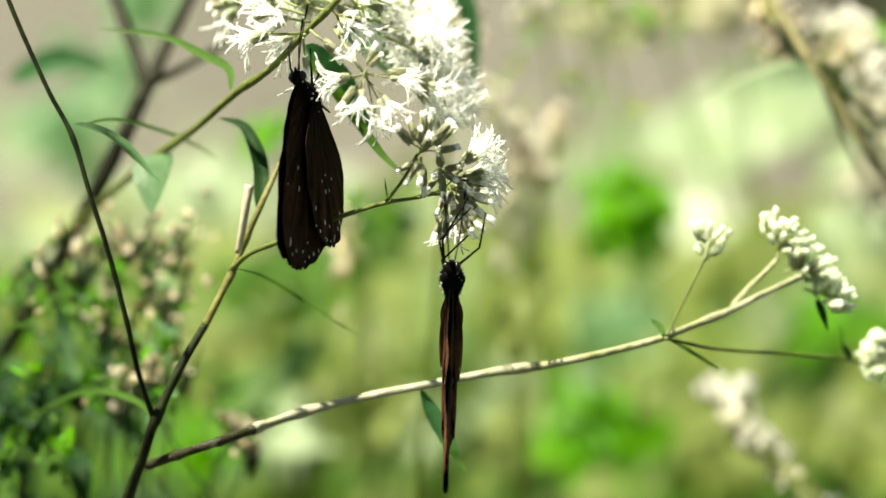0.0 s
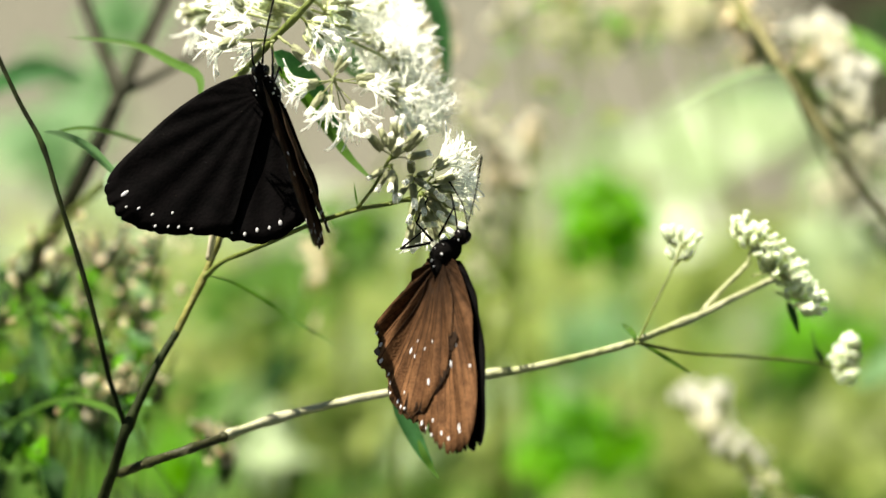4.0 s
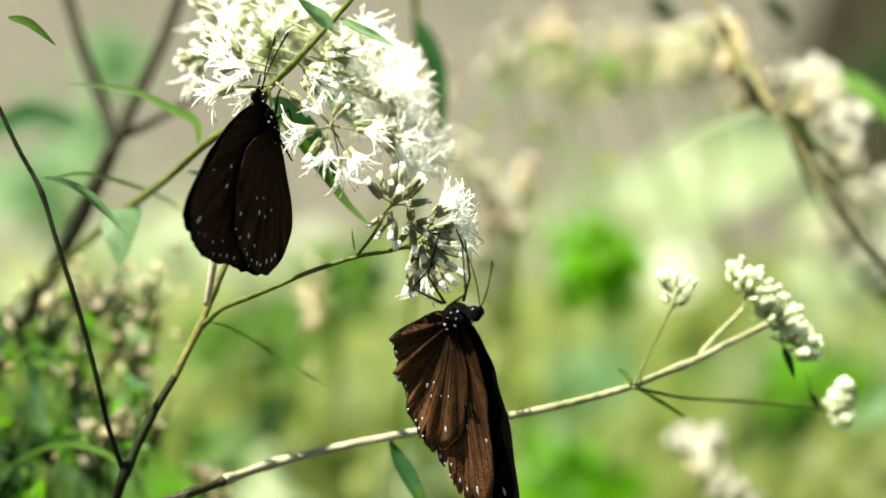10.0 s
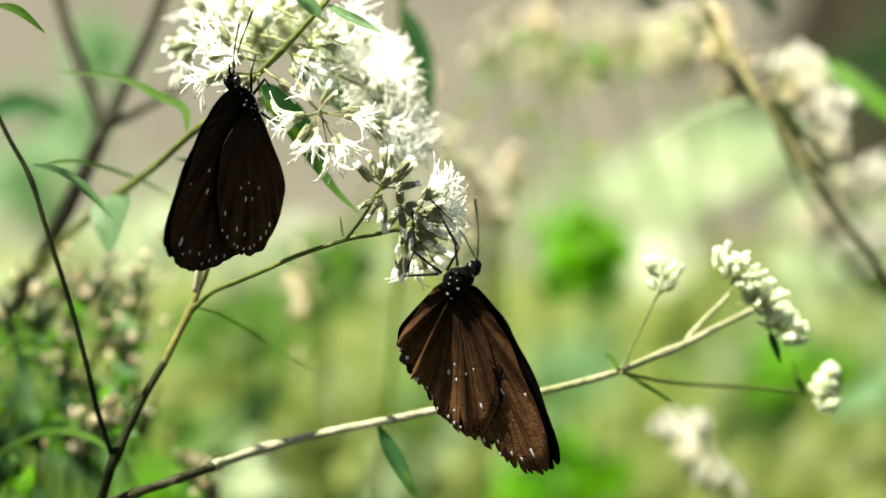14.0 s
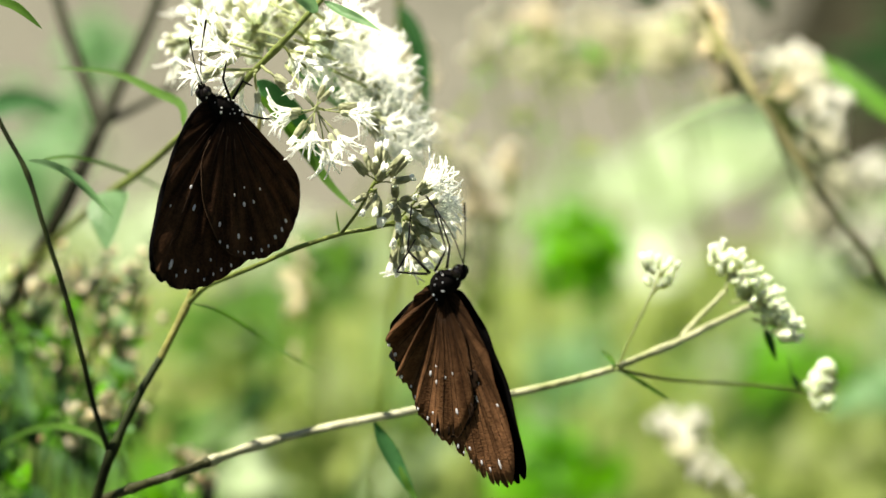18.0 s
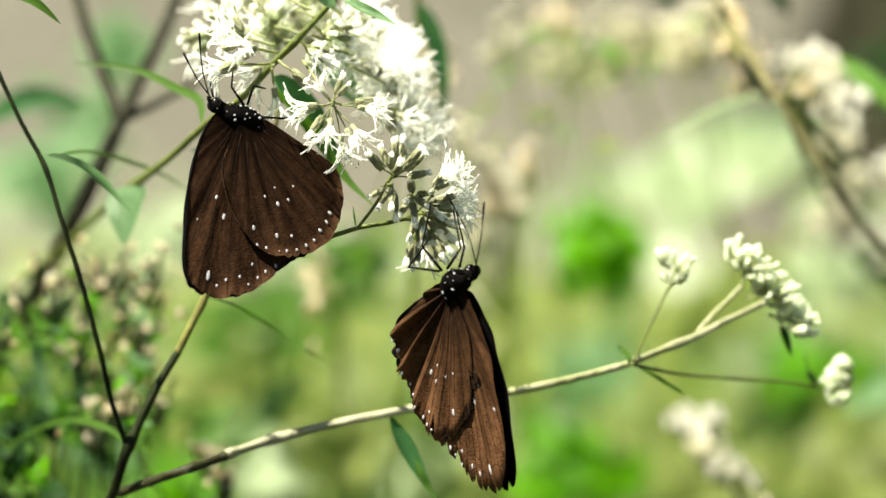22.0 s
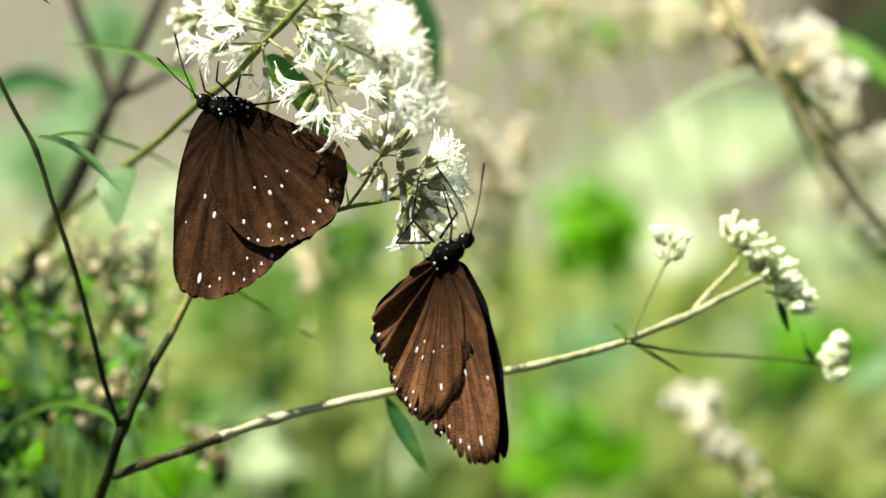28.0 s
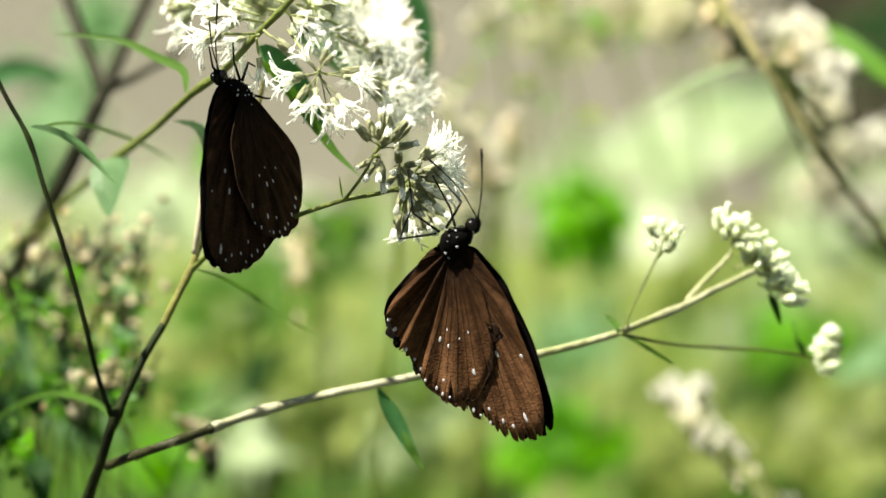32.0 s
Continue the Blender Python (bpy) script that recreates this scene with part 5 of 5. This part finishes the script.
# ---- added out of view: ground cover underfoot cuts bounced light, a dense hedge behind and beside the camera blocks sky ----
def ground_cover():
    rng = np.random.default_rng(11)
    v, f = [], []
    for _ in range(5200):
        x, y = rng.uniform(-3.4, 3.4), rng.uniform(-2.2, 3.6)
        c = Vector((x, y, rng.uniform(0.01, 0.3)))
        t = Vector((rng.normal(), rng.normal(), rng.normal() * 0.4)).normalized()
        n = (Vector(rng.normal(size=3)) * 0.4 + Vector((0, 0, 1))).normalized()
        s = t.cross(n).normalized()
        L, w = rng.uniform(0.06, 0.13), rng.uniform(0.02, 0.04)
        k = len(v)
        v += [c - t * L, c + s * w, c - s * w, c + t * L - n * w]
        f += [(k, k + 1, k + 2), (k + 1, k + 3, k + 2)]
        if rng.uniform() < 0.15:
            k = len(v)
            v += [c + Vector((0.002, 0, 0)), c - Vector((0.002, 0, 0)), Vector((x - 0.003, y, -0.06)), Vector((x + 0.003, y, -0.06))]
            f += [(k, k + 1, k + 2, k + 3)]
    tagged(link_mesh("ground_cover", v, f, [M_LEAFDARK]), "added low dark green ground cover out of view, cuts bounced light", "ground cover", kind="stuff")


def hedge():
    rng = np.random.default_rng(12)
    v, f = [], []
    for _ in range(5200):
        a = rng.uniform(0, 2 * math.pi)
        ahead = abs(((a - math.pi / 2 + math.pi) % (2 * math.pi)) - math.pi) < radians(32)
        rad = rng.uniform(11, 13) if ahead else rng.uniform(3.6, 5.0)
        left_side = math.cos(a) < -0.2
        c = Vector((math.cos(a) * rad, 1 + math.sin(a) * rad, rng.uniform(0, 2.6 if left_side else 5.2)))
        t = Vector(rng.normal(size=3)).normalized()
        n = Vector((-math.cos(a), -math.sin(a), 0.6)) + Vector(rng.normal(size=3)) * 0.5
        s = t.cross(n).normalized()
        L, w = rng.uniform(0.14, 0.26), rng.uniform(0.05, 0.1)
        k = len(v)
        v += [c - t * L, c + s * w, c - s * w, c + t * L]
        f += [(k, k + 1, k + 2), (k + 1, k + 3, k + 2)]
    for i in range(60):
        a = i / 60 * 2 * math.pi
        ahead = abs(((a - math.pi / 2 + math.pi) % (2 * math.pi)) - math.pi) < radians(32)
        rad = 12 if ahead else 4.3
        k = len(v)
        x, y, h = math.cos(a) * rad, 1 + math.sin(a) * rad, 2.4 if math.cos(a) < -0.2 else 4.8
        for z, r in ((-0.1, 0.03), (h, 0.008)):
            v += [(x + r, y, z), (x - r * .5, y + r, z), (x - r * .5, y - r, z)]
        f += [(k, k + 1, k + 4, k + 3), (k + 1, k + 2, k + 5, k + 4), (k + 2, k, k + 3, k + 5)]
    tagged(link_mesh("hedge", v, f, [M_LEAFDARK]), "added dense dark green hedge out of view, blocks sky light", "hedge", kind="stuff")


ground_cover()
hedge()

# ---- tree trunk far behind ----
def trunk():
    t = thing("tree", "dark tree trunk far behind in shade", "tree")
    p = at(1622, 300, 6.2)
    s = Shape()
    pts = [(p.x + 0.02 * math.sin(z * 3), p.y + 0.03 * math.cos(z * 2), z) for z in (-0.1, 0.05, 0.2, 0.5, 0.9, 1.4, 2.0, 2.8, 3.6)]
    s.tube(pts, [0.34, 0.24, 0.19, 0.17, 0.16, 0.15, 0.14, 0.13, 0.11], 16, wobble=0.25)
    s.part("trunk", M_BARK, t)
    random.seed(7)
    top = Vector(pts[-1])
    crown = Shape()
    for k in range(7):
        a = k * 0.9
        tip = top + Vector((math.cos(a) * 1.3, math.sin(a) * 1.3, random.uniform(0.4, 1.4)))
        s2 = Shape()
        s2.tube(smooth_line([top, top.lerp(tip, .5) + Vector((0, 0, .15)), tip], 8), [.07 - .007 * i for i in range(8)], 8)
        s2.part("limb", M_BARK, t)
        for _ in range(260):
            c = tip + Vector((random.gauss(0, .5), random.gauss(0, .5), random.gauss(0, .35)))
            e = c + Vector((random.gauss(0, 1), random.gauss(0, 1), random.gauss(-.4, .5))).normalized() * .14
            crown.blade([c, c.lerp(e, .5), e], .06, (0, 0, 1), across=2)
    crown.part("crown", M_LEAFDARK, t)


trunk()


# ---- what moves ----
from mathutils import Quaternion


def motions():
    walk(first_butterfly, [
        (0, pose(-0.03946, 0.87441, 1.24376, -167.65, -33.85, -111.31)),
        (0.5, pose(-0.03917, 0.87309, 1.24371, -166.46, -33.30, -114.67)),
        (1, pose(-0.03877, 0.87375, 1.24460, -168.09, -33.79, -111.06)),
        (1.5, pose(-0.03878, 0.87364, 1.24482, -167.89, -33.80, -111.19)),
        (2, pose(-0.03903, 0.87464, 1.24511, -167.89, -33.78, -111.20)),
        (2.5, pose(-0.03906, 0.87321, 1.24385, -165.43, -33.84, -115.38)),
        (3, pose(-0.03969, 0.87449, 1.24628, -167.78, -33.74, -111.52)),
        (3.5, pose(-0.03961, 0.87412, 1.24505, -167.90, -33.69, -111.39)),
        (3.6, pose(-0.03941, 0.87403, 1.24471, -167.95, -33.70, -111.36)),
        (3.7, pose(-0.03921, 0.87400, 1.24459, -164.22, -32.26, -118.28)),
        (3.8, pose(-0.04020, 0.87372, 1.24355, -159.68, -29.79, -127.14)),
        (3.9, pose(-0.04083, 0.87420, 1.24527, -164.31, -32.29, -118.24)),
        (4, pose(-0.04122, 0.87446, 1.24618, -171.57, -36.69, -104.45)),
        (4.1, pose(-0.04099, 0.87502, 1.24719, -160.83, -30.51, -124.95)),
        (4.2, pose(-0.03981, 0.87565, 1.24843, -164.30, -32.31, -118.27)),
        (4.3, pose(-0.03935, 0.87618, 1.24933, -174.05, -37.36, -105.51)),
        (4.4, pose(-0.03912, 0.87643, 1.24920, -175.78, -39.81, -104.82)),
        (4.5, pose(-0.03960, 0.87667, 1.24906, -172.25, -41.71, -111.96)),
        (6.5, pose(-0.04142, 0.87628, 1.24821, -179.31, -49.24, -107.75)),
        (7, pose(-0.04156, 0.87660, 1.24645, -169.05, -44.82, -120.55)),
        (7.5, pose(-0.04153, 0.87480, 1.24662, -167.89, -44.12, -121.55)),
        (8, pose(-0.04188, 0.87453, 1.24602, -155.58, -36.06, -136.22)),
        (8.5, pose(-0.04221, 0.87333, 1.24654, -157.32, -36.47, -135.64)),
        (9, pose(-0.04150, 0.87243, 1.24786, -159.97, -44.67, -131.78)),
        (9.5, pose(-0.04135, 0.87248, 1.24932, -165.16, -52.24, -127.30)),
        (10, pose(-0.04081, 0.87175, 1.24996, -167.32, -55.34, -124.72)),
        (10.5, pose(-0.04099, 0.87080, 1.24997, -167.91, -55.15, -125.84)),
        (11, pose(-0.04046, 0.87024, 1.25041, -167.56, -55.35, -124.68)),
        (11.5, pose(-0.04041, 0.86952, 1.25039, -168.63, -52.94, -127.23)),
        (12, pose(-0.04019, 0.86927, 1.25074, -172.97, -55.80, -120.80)),
        (12.5, pose(-0.04049, 0.86990, 1.25158, 177.34, -54.72, -117.22)),
        (13, pose(-0.04317, 0.86905, 1.25197, -171.02, -36.51, -129.71)),
        (13.5, pose(-0.04337, 0.86980, 1.25231, -176.94, -39.16, -127.10)),
        (14, pose(-0.04310, 0.86815, 1.25244, -173.42, -36.15, -123.84)),
        (14.5, pose(-0.04309, 0.86820, 1.25215, -173.45, -36.58, -125.54)),
        (16.5, pose(-0.04412, 0.86868, 1.25243, -168.16, -45.10, -130.01)),
        (17, pose(-0.04650, 0.86718, 1.25087, -164.68, -34.20, -134.93)),
        (17.5, pose(-0.04592, 0.86745, 1.25005, -161.34, -19.11, -137.56)),
        (18, pose(-0.04657, 0.86617, 1.25046, -162.16, -23.13, -142.19)),
        (18.5, pose(-0.04744, 0.86553, 1.25005, -167.05, -21.95, -141.61)),
        (19, pose(-0.04752, 0.86486, 1.24919, -163.25, -17.30, -144.44)),
        (19.5, pose(-0.04711, 0.86382, 1.24838, -161.01, -11.93, -149.70)),
        (20, pose(-0.04711, 0.86267, 1.24850, -162.22, -11.87, -150.96)),
        (20.5, pose(-0.04689, 0.86230, 1.24885, -155.99, -13.25, -150.96)),
        (21, pose(-0.04724, 0.86225, 1.24903, -154.90, -14.00, -150.84)),
        (21.5, pose(-0.04703, 0.86336, 1.24839, -154.96, -13.75, -152.01)),
        (22, pose(-0.04660, 0.86227, 1.24847, -149.97, -12.05, -153.92)),
        (22.5, pose(-0.04674, 0.86320, 1.24736, -151.98, -8.81, -158.30)),
        (23, pose(-0.04663, 0.86298, 1.24714, -154.43, -6.99, -163.41)),
        (23.5, pose(-0.04577, 0.86344, 1.24558, -147.83, 0.97, -164.94)),
        (24, pose(-0.04600, 0.86524, 1.24700, -159.65, -20.30, -148.68)),
        (24.5, pose(-0.04644, 0.86466, 1.24765, -161.66, -20.45, -147.20)),
        (25, pose(-0.04642, 0.86656, 1.24700, -158.29, -18.29, -147.88)),
        (25.5, pose(-0.04678, 0.86650, 1.24666, -156.56, -15.04, -152.82)),
        (26, pose(-0.04699, 0.86691, 1.24622, -156.05, -12.84, -153.50)),
        (26.5, pose(-0.04726, 0.86715, 1.24513, -151.86, -2.77, -168.72)),
        (28.5, pose(-0.04700, 0.86795, 1.24447, -153.26, 3.28, -176.56)),
        (29, pose(-0.04694, 0.86827, 1.24429, -150.27, 2.07, -172.53)),
        (29.5, pose(-0.04703, 0.86735, 1.24443, -158.89, 3.23, -171.51)),
        (30, pose(-0.04716, 0.86733, 1.24564, -156.57, -5.20, -159.66)),
        (30.5, pose(-0.04683, 0.86809, 1.24575, -162.76, -10.40, -146.57)),
        (31, pose(-0.04547, 0.86780, 1.24676, -164.97, -24.50, -126.11)),
        (31.5, pose(-0.04501, 0.86853, 1.24586, -162.42, -22.43, -125.57)),
        (32, pose(-0.04464, 0.86826, 1.24608, -160.89, -22.92, -124.89)),
    ])
    walk(second_butterfly, [
        (0, pose(-0.00852, 0.85208, 1.20800, 179.47, -7.79, -90.65)),
        (0.1, pose(-0.00851, 0.85172, 1.20756, -179.89, -7.76, -88.48)),
        (0.2, pose(-0.00851, 0.85146, 1.20746, -179.26, -7.70, -93.51)),
        (0.3, pose(-0.00839, 0.85124, 1.20748, -178.65, -7.59, -98.54)),
        (0.4, pose(-0.00828, 0.85105, 1.20761, -178.05, -7.43, -103.57)),
        (0.5, pose(-0.00816, 0.85089, 1.20786, -178.78, -7.61, -105.72)),
        (0.6, pose(-0.00804, 0.85095, 1.20776, 180.00, -7.88, -103.85)),
        (0.7, pose(-0.00793, 0.85101, 1.20766, 177.52, -8.20, -100.09)),
        (0.8, pose(-0.00722, 0.85105, 1.20745, 173.89, -8.24, -95.45)),
        (0.9, pose(-0.00676, 0.85116, 1.20753, 172.68, -8.04, -89.68)),
        (1, pose(-0.00677, 0.85136, 1.20797, 169.93, -7.86, -87.24)),
        (1.1, pose(-0.00679, 0.85133, 1.20810, 167.83, -6.06, -75.78)),
        (1.2, pose(-0.00682, 0.85131, 1.20823, 166.13, -3.93, -65.44)),
        (1.5, pose(-0.00482, 0.85184, 1.21034, 162.32, -4.69, -46.28)),
        (2, pose(-0.00442, 0.85239, 1.20921, 165.31, 0.44, -46.77)),
        (2.5, pose(-0.00375, 0.85128, 1.20904, 163.80, -0.10, -43.42)),
        (3, pose(-0.00363, 0.85193, 1.20969, 161.95, -0.72, -38.09)),
        (3.5, pose(-0.00422, 0.85241, 1.21114, 156.63, -7.26, -39.24)),
        (4, pose(-0.00394, 0.85332, 1.21415, 155.69, -19.15, -44.60)),
        (4.5, pose(-0.00554, 0.85439, 1.21352, 161.49, -5.40, -55.24)),
        (6.5, pose(-0.00135, 0.85456, 1.21533, 152.77, -15.80, -30.01)),
        (7, pose(0.00011, 0.85571, 1.21639, 165.43, -13.13, -30.64)),
        (7.5, pose(-0.00070, 0.85415, 1.21705, 163.48, -12.54, -31.43)),
        (8, pose(-0.00047, 0.85438, 1.21744, 165.76, -18.46, -37.43)),
        (8.5, pose(-0.00010, 0.85305, 1.21747, 164.33, -19.68, -38.09)),
        (9, pose(-0.00027, 0.85166, 1.21715, 171.57, -14.75, -40.63)),
        (9.5, pose(-0.00094, 0.85071, 1.21488, 178.02, -5.94, -41.66)),
        (10, pose(-0.00062, 0.84925, 1.21200, -171.27, 13.13, -46.06)),
        (10.5, pose(0.00035, 0.84947, 1.21671, -176.13, -2.80, -36.36)),
        (11, pose(0.00017, 0.84778, 1.21336, -167.44, 8.29, -41.32)),
        (11.5, pose(0.00224, 0.84818, 1.21742, -167.34, -10.26, -34.36)),
        (12, pose(0.00238, 0.84797, 1.21731, -168.95, -12.09, -38.75)),
        (12.5, pose(0.00132, 0.84818, 1.21660, -171.44, -10.52, -40.68)),
        (13, pose(0.00009, 0.84708, 1.21596, -174.38, -7.54, -40.91)),
        (13.5, pose(0.00240, 0.84785, 1.21639, -171.50, -10.79, -33.12)),
        (14, pose(0.00238, 0.84612, 1.21693, -170.34, -8.78, -36.10)),
        (14.5, pose(0.00145, 0.84611, 1.21682, -172.94, -8.52, -38.23)),
        (16.5, pose(0.00037, 0.84607, 1.21545, -172.37, -1.80, -43.71)),
        (17, pose(-0.00022, 0.84496, 1.21516, -172.36, -1.58, -48.25)),
        (17.5, pose(-0.00046, 0.84574, 1.21538, -175.46, -5.02, -48.88)),
        (18, pose(0.00040, 0.84443, 1.21603, -174.26, -5.46, -44.86)),
        (18.5, pose(0.00091, 0.84410, 1.21584, -172.31, -5.52, -44.83)),
        (19, pose(-0.00081, 0.84367, 1.21561, -177.44, -4.31, -46.99)),
        (19.5, pose(0.00109, 0.84289, 1.21624, -172.73, -4.75, -43.47)),
        (20, pose(0.00108, 0.84145, 1.21619, -173.67, -4.39, -41.49)),
        (20.5, pose(-0.00007, 0.84090, 1.21588, -176.52, -2.61, -45.82)),
        (21, pose(-0.00127, 0.84108, 1.21597, -179.96, -2.45, -46.51)),
        (21.5, pose(-0.00060, 0.84245, 1.21553, -179.48, -2.95, -43.79)),
        (22, pose(-0.00097, 0.84136, 1.21573, -179.93, -2.53, -45.87)),
        (22.5, pose(-0.00237, 0.84231, 1.21556, 177.26, -2.02, -47.61)),
        (23, pose(-0.00094, 0.84194, 1.21523, -179.88, -0.65, -44.83)),
        (23.5, pose(-0.00001, 0.84302, 1.21568, 179.65, -4.18, -40.63)),
        (24, pose(-0.00133, 0.84476, 1.21681, 169.17, -9.49, -38.27)),
        (24.5, pose(-0.00154, 0.84394, 1.21606, 172.55, -6.03, -42.10)),
        (25, pose(-0.00281, 0.84579, 1.21576, 165.29, -5.54, -39.98)),
        (25.5, pose(-0.00191, 0.84582, 1.21596, 170.00, -5.85, -40.65)),
        (26, pose(-0.00200, 0.84644, 1.21562, 169.58, -5.75, -40.18)),
        (26.5, pose(-0.00213, 0.84693, 1.21573, 167.26, -6.19, -37.60)),
        (28.5, pose(-0.00150, 0.84805, 1.21537, 170.28, -7.64, -36.03)),
        (29, pose(-0.00117, 0.84835, 1.21518, 170.83, -6.23, -33.28)),
        (29.5, pose(-0.00033, 0.84740, 1.21565, 173.60, -6.84, -34.04)),
        (30, pose(-0.00045, 0.84689, 1.21560, 175.98, -7.49, -38.72)),
        (30.5, pose(0.00167, 0.84789, 1.21669, 172.89, -12.77, -23.01)),
        (31, pose(0.00187, 0.84712, 1.21626, 176.28, -11.50, -25.63)),
        (31.5, pose(0.00143, 0.84809, 1.21635, 176.57, -12.07, -27.54)),
        (32, pose(0.00184, 0.84765, 1.21644, 178.96, -11.86, -27.08)),
    ])
    walk(lower_head, [
        (0, pose(-0.00082, -0.00011, -0.00042)),
    (0.5, pose(-0.00052, -0.00009, -0.00033)),
    (1, pose(-0.00046, -0.00013, -0.00049)),
    (1.5, pose(-0.00097, 0.00003, 0.00011)),
    (2, pose(-0.00065, -0.00004, -0.00016)),
    (2.5, pose(-0.00022, -0.00010, -0.00037)),
    (3, pose(-0.00076, -0.00005, -0.00017)),
    (3.5, pose(-0.00078, -0.00019, -0.00072)),
    (4, pose(-0.00043, -0.00019, -0.00070)),
    (4.5, pose(-0.00049, -0.00021, -0.00080)),
    (6.5, pose(-0.00045, -0.00025, -0.00093)),
    (7, pose(0.00023, -0.00030, -0.00113)),
    (7.5, pose(-0.00008, -0.00026, -0.00099)),
    (8, pose(-0.00031, -0.00027, -0.00102)),
    (8.5, pose(-0.00030, -0.00028, -0.00103)),
    (9, pose(0.00012, -0.00030, -0.00113)),
    (9.5, pose(-0.00021, -0.00029, -0.00109)),
    (10, pose(0.00004, -0.00027, -0.00099)),
    (10.5, pose(0.00017, -0.00025, -0.00094)),
    (11, pose(0.00032, -0.00020, -0.00075)),
    (11.5, pose(0.00025, -0.00019, -0.00070)),
    (12, pose(0.00059, -0.00024, -0.00091)),
    (12.5, pose(0.00010, -0.00016, -0.00061)),
    (13, pose(-0.00009, -0.00011, -0.00042)),
    (13.5, pose(0.00027, -0.00011, -0.00041)),
    (14, pose(0.00033, -0.00010, -0.00038)),
    (14.5, pose(0.00020, -0.00008, -0.00029)),
    (16.5, pose(-0.00009, 0.00003, 0.00010)),
    (17, pose(-0.00004, -0.00006, -0.00023)),
    (17.5, pose(0.00000, -0.00002, -0.00009)),
    (18, pose(0.00005, 0.00001, 0.00003)),
    (18.5, pose(0.00020, -0.00006, -0.00024)),
    (19, pose(-0.00020, -0.00003, -0.00012)),
    (19.5, pose(0.00028, -0.00000, -0.00002)),
    (20, pose(0.00051, -0.00006, -0.00024)),
    (20.5, pose(0.00031, -0.00005, -0.00017)),
    (21, pose(-0.00037, 0.00004, 0.00016)),
    (21.5, pose(0.00005, -0.00001, -0.00004)),
    (22, pose(0.00002, -0.00000, -0.00001)),
    (22.5, pose(-0.00075, 0.00004, 0.00014)),
    (23, pose(0.00000, -0.00000, -0.00000)),
    (23.5, pose(0.00006, -0.00008, -0.00030)),
    (24, pose(-0.00076, 0.00006, 0.00022)),
    (24.5, pose(-0.00072, -0.00003, -0.00011)),
    (25, pose(-0.00115, 0.00006, 0.00022)),
    (25.5, pose(-0.00089, 0.00005, 0.00017)),
    (26, pose(-0.00071, -0.00000, -0.00000)),
    (26.5, pose(-0.00075, 0.00001, 0.00003)),
    (28.5, pose(-0.00083, -0.00001, -0.00005)),
    (29, pose(-0.00068, -0.00001, -0.00002)),
    (29.5, pose(-0.00013, -0.00000, -0.00001)),
    (30, pose(-0.00002, -0.00007, -0.00025)),
    (30.5, pose(0.00001, -0.00006, -0.00024)),
    (31, pose(0.00042, -0.00012, -0.00044)),
    (31.5, pose(-0.00002, -0.00006, -0.00021)),
    (32, pose(0.00014, -0.00007, -0.00027)),
    ])
    # the far pair of the second stands a little ahead of the near one, and swings forward once
    for pair, rest in (("fore", 1.6), ("hind", 0.0)):
        walk(second_wings[pair, -1], [(t, pose(0, 9 * U if t < 1 else 0, 0, -1.0 if t < 1 else 0, rest + more, 0)) for t, more in ((0, 0), (0.8, 0), (1.2, 0), (9.3, 0), (9.8, 4.5), (10.0, 8), (10.2, 6), (10.5, 1.5), (11, 0), (32, 0))])
    # wing beats of the first butterfly: seconds, how far the far pair is spread, turn of the near pair in degrees
    spread = Euler([radians(q) for q in (-27.7, 36.3, 60.7)]).to_quaternion()
    beats = [(0, 0, 0), (3.6, 0, 0), (3.7, .2, 0), (3.8, .05, 8), (3.9, .22, 2), (4.0, 1, 18), (4.1, .24, 5), (4.2, .18, 0), (4.3, 1.08, 12), (4.4, .28, 0), (4.5, .14, 0), (4.65, 0, 0), (32, 0, 0)]
    for pair in ("fore", "hind"):
        rest = Matrix.Rotation(radians(0.2 if pair == "fore" else 0), 4, "Y")
        walk(first_wings[pair, 1], [(t, (Quaternion().slerp(spread, far).to_matrix().to_4x4() if far <= 1 else (spread @ Euler((0, radians(10), 0)).to_quaternion()).to_matrix().to_4x4()) @ rest) for t, far, near in beats])
        walk(first_wings[pair, -1], [(t, pose(0, 0, 0, near)) for t, far, near in beats])


motions()
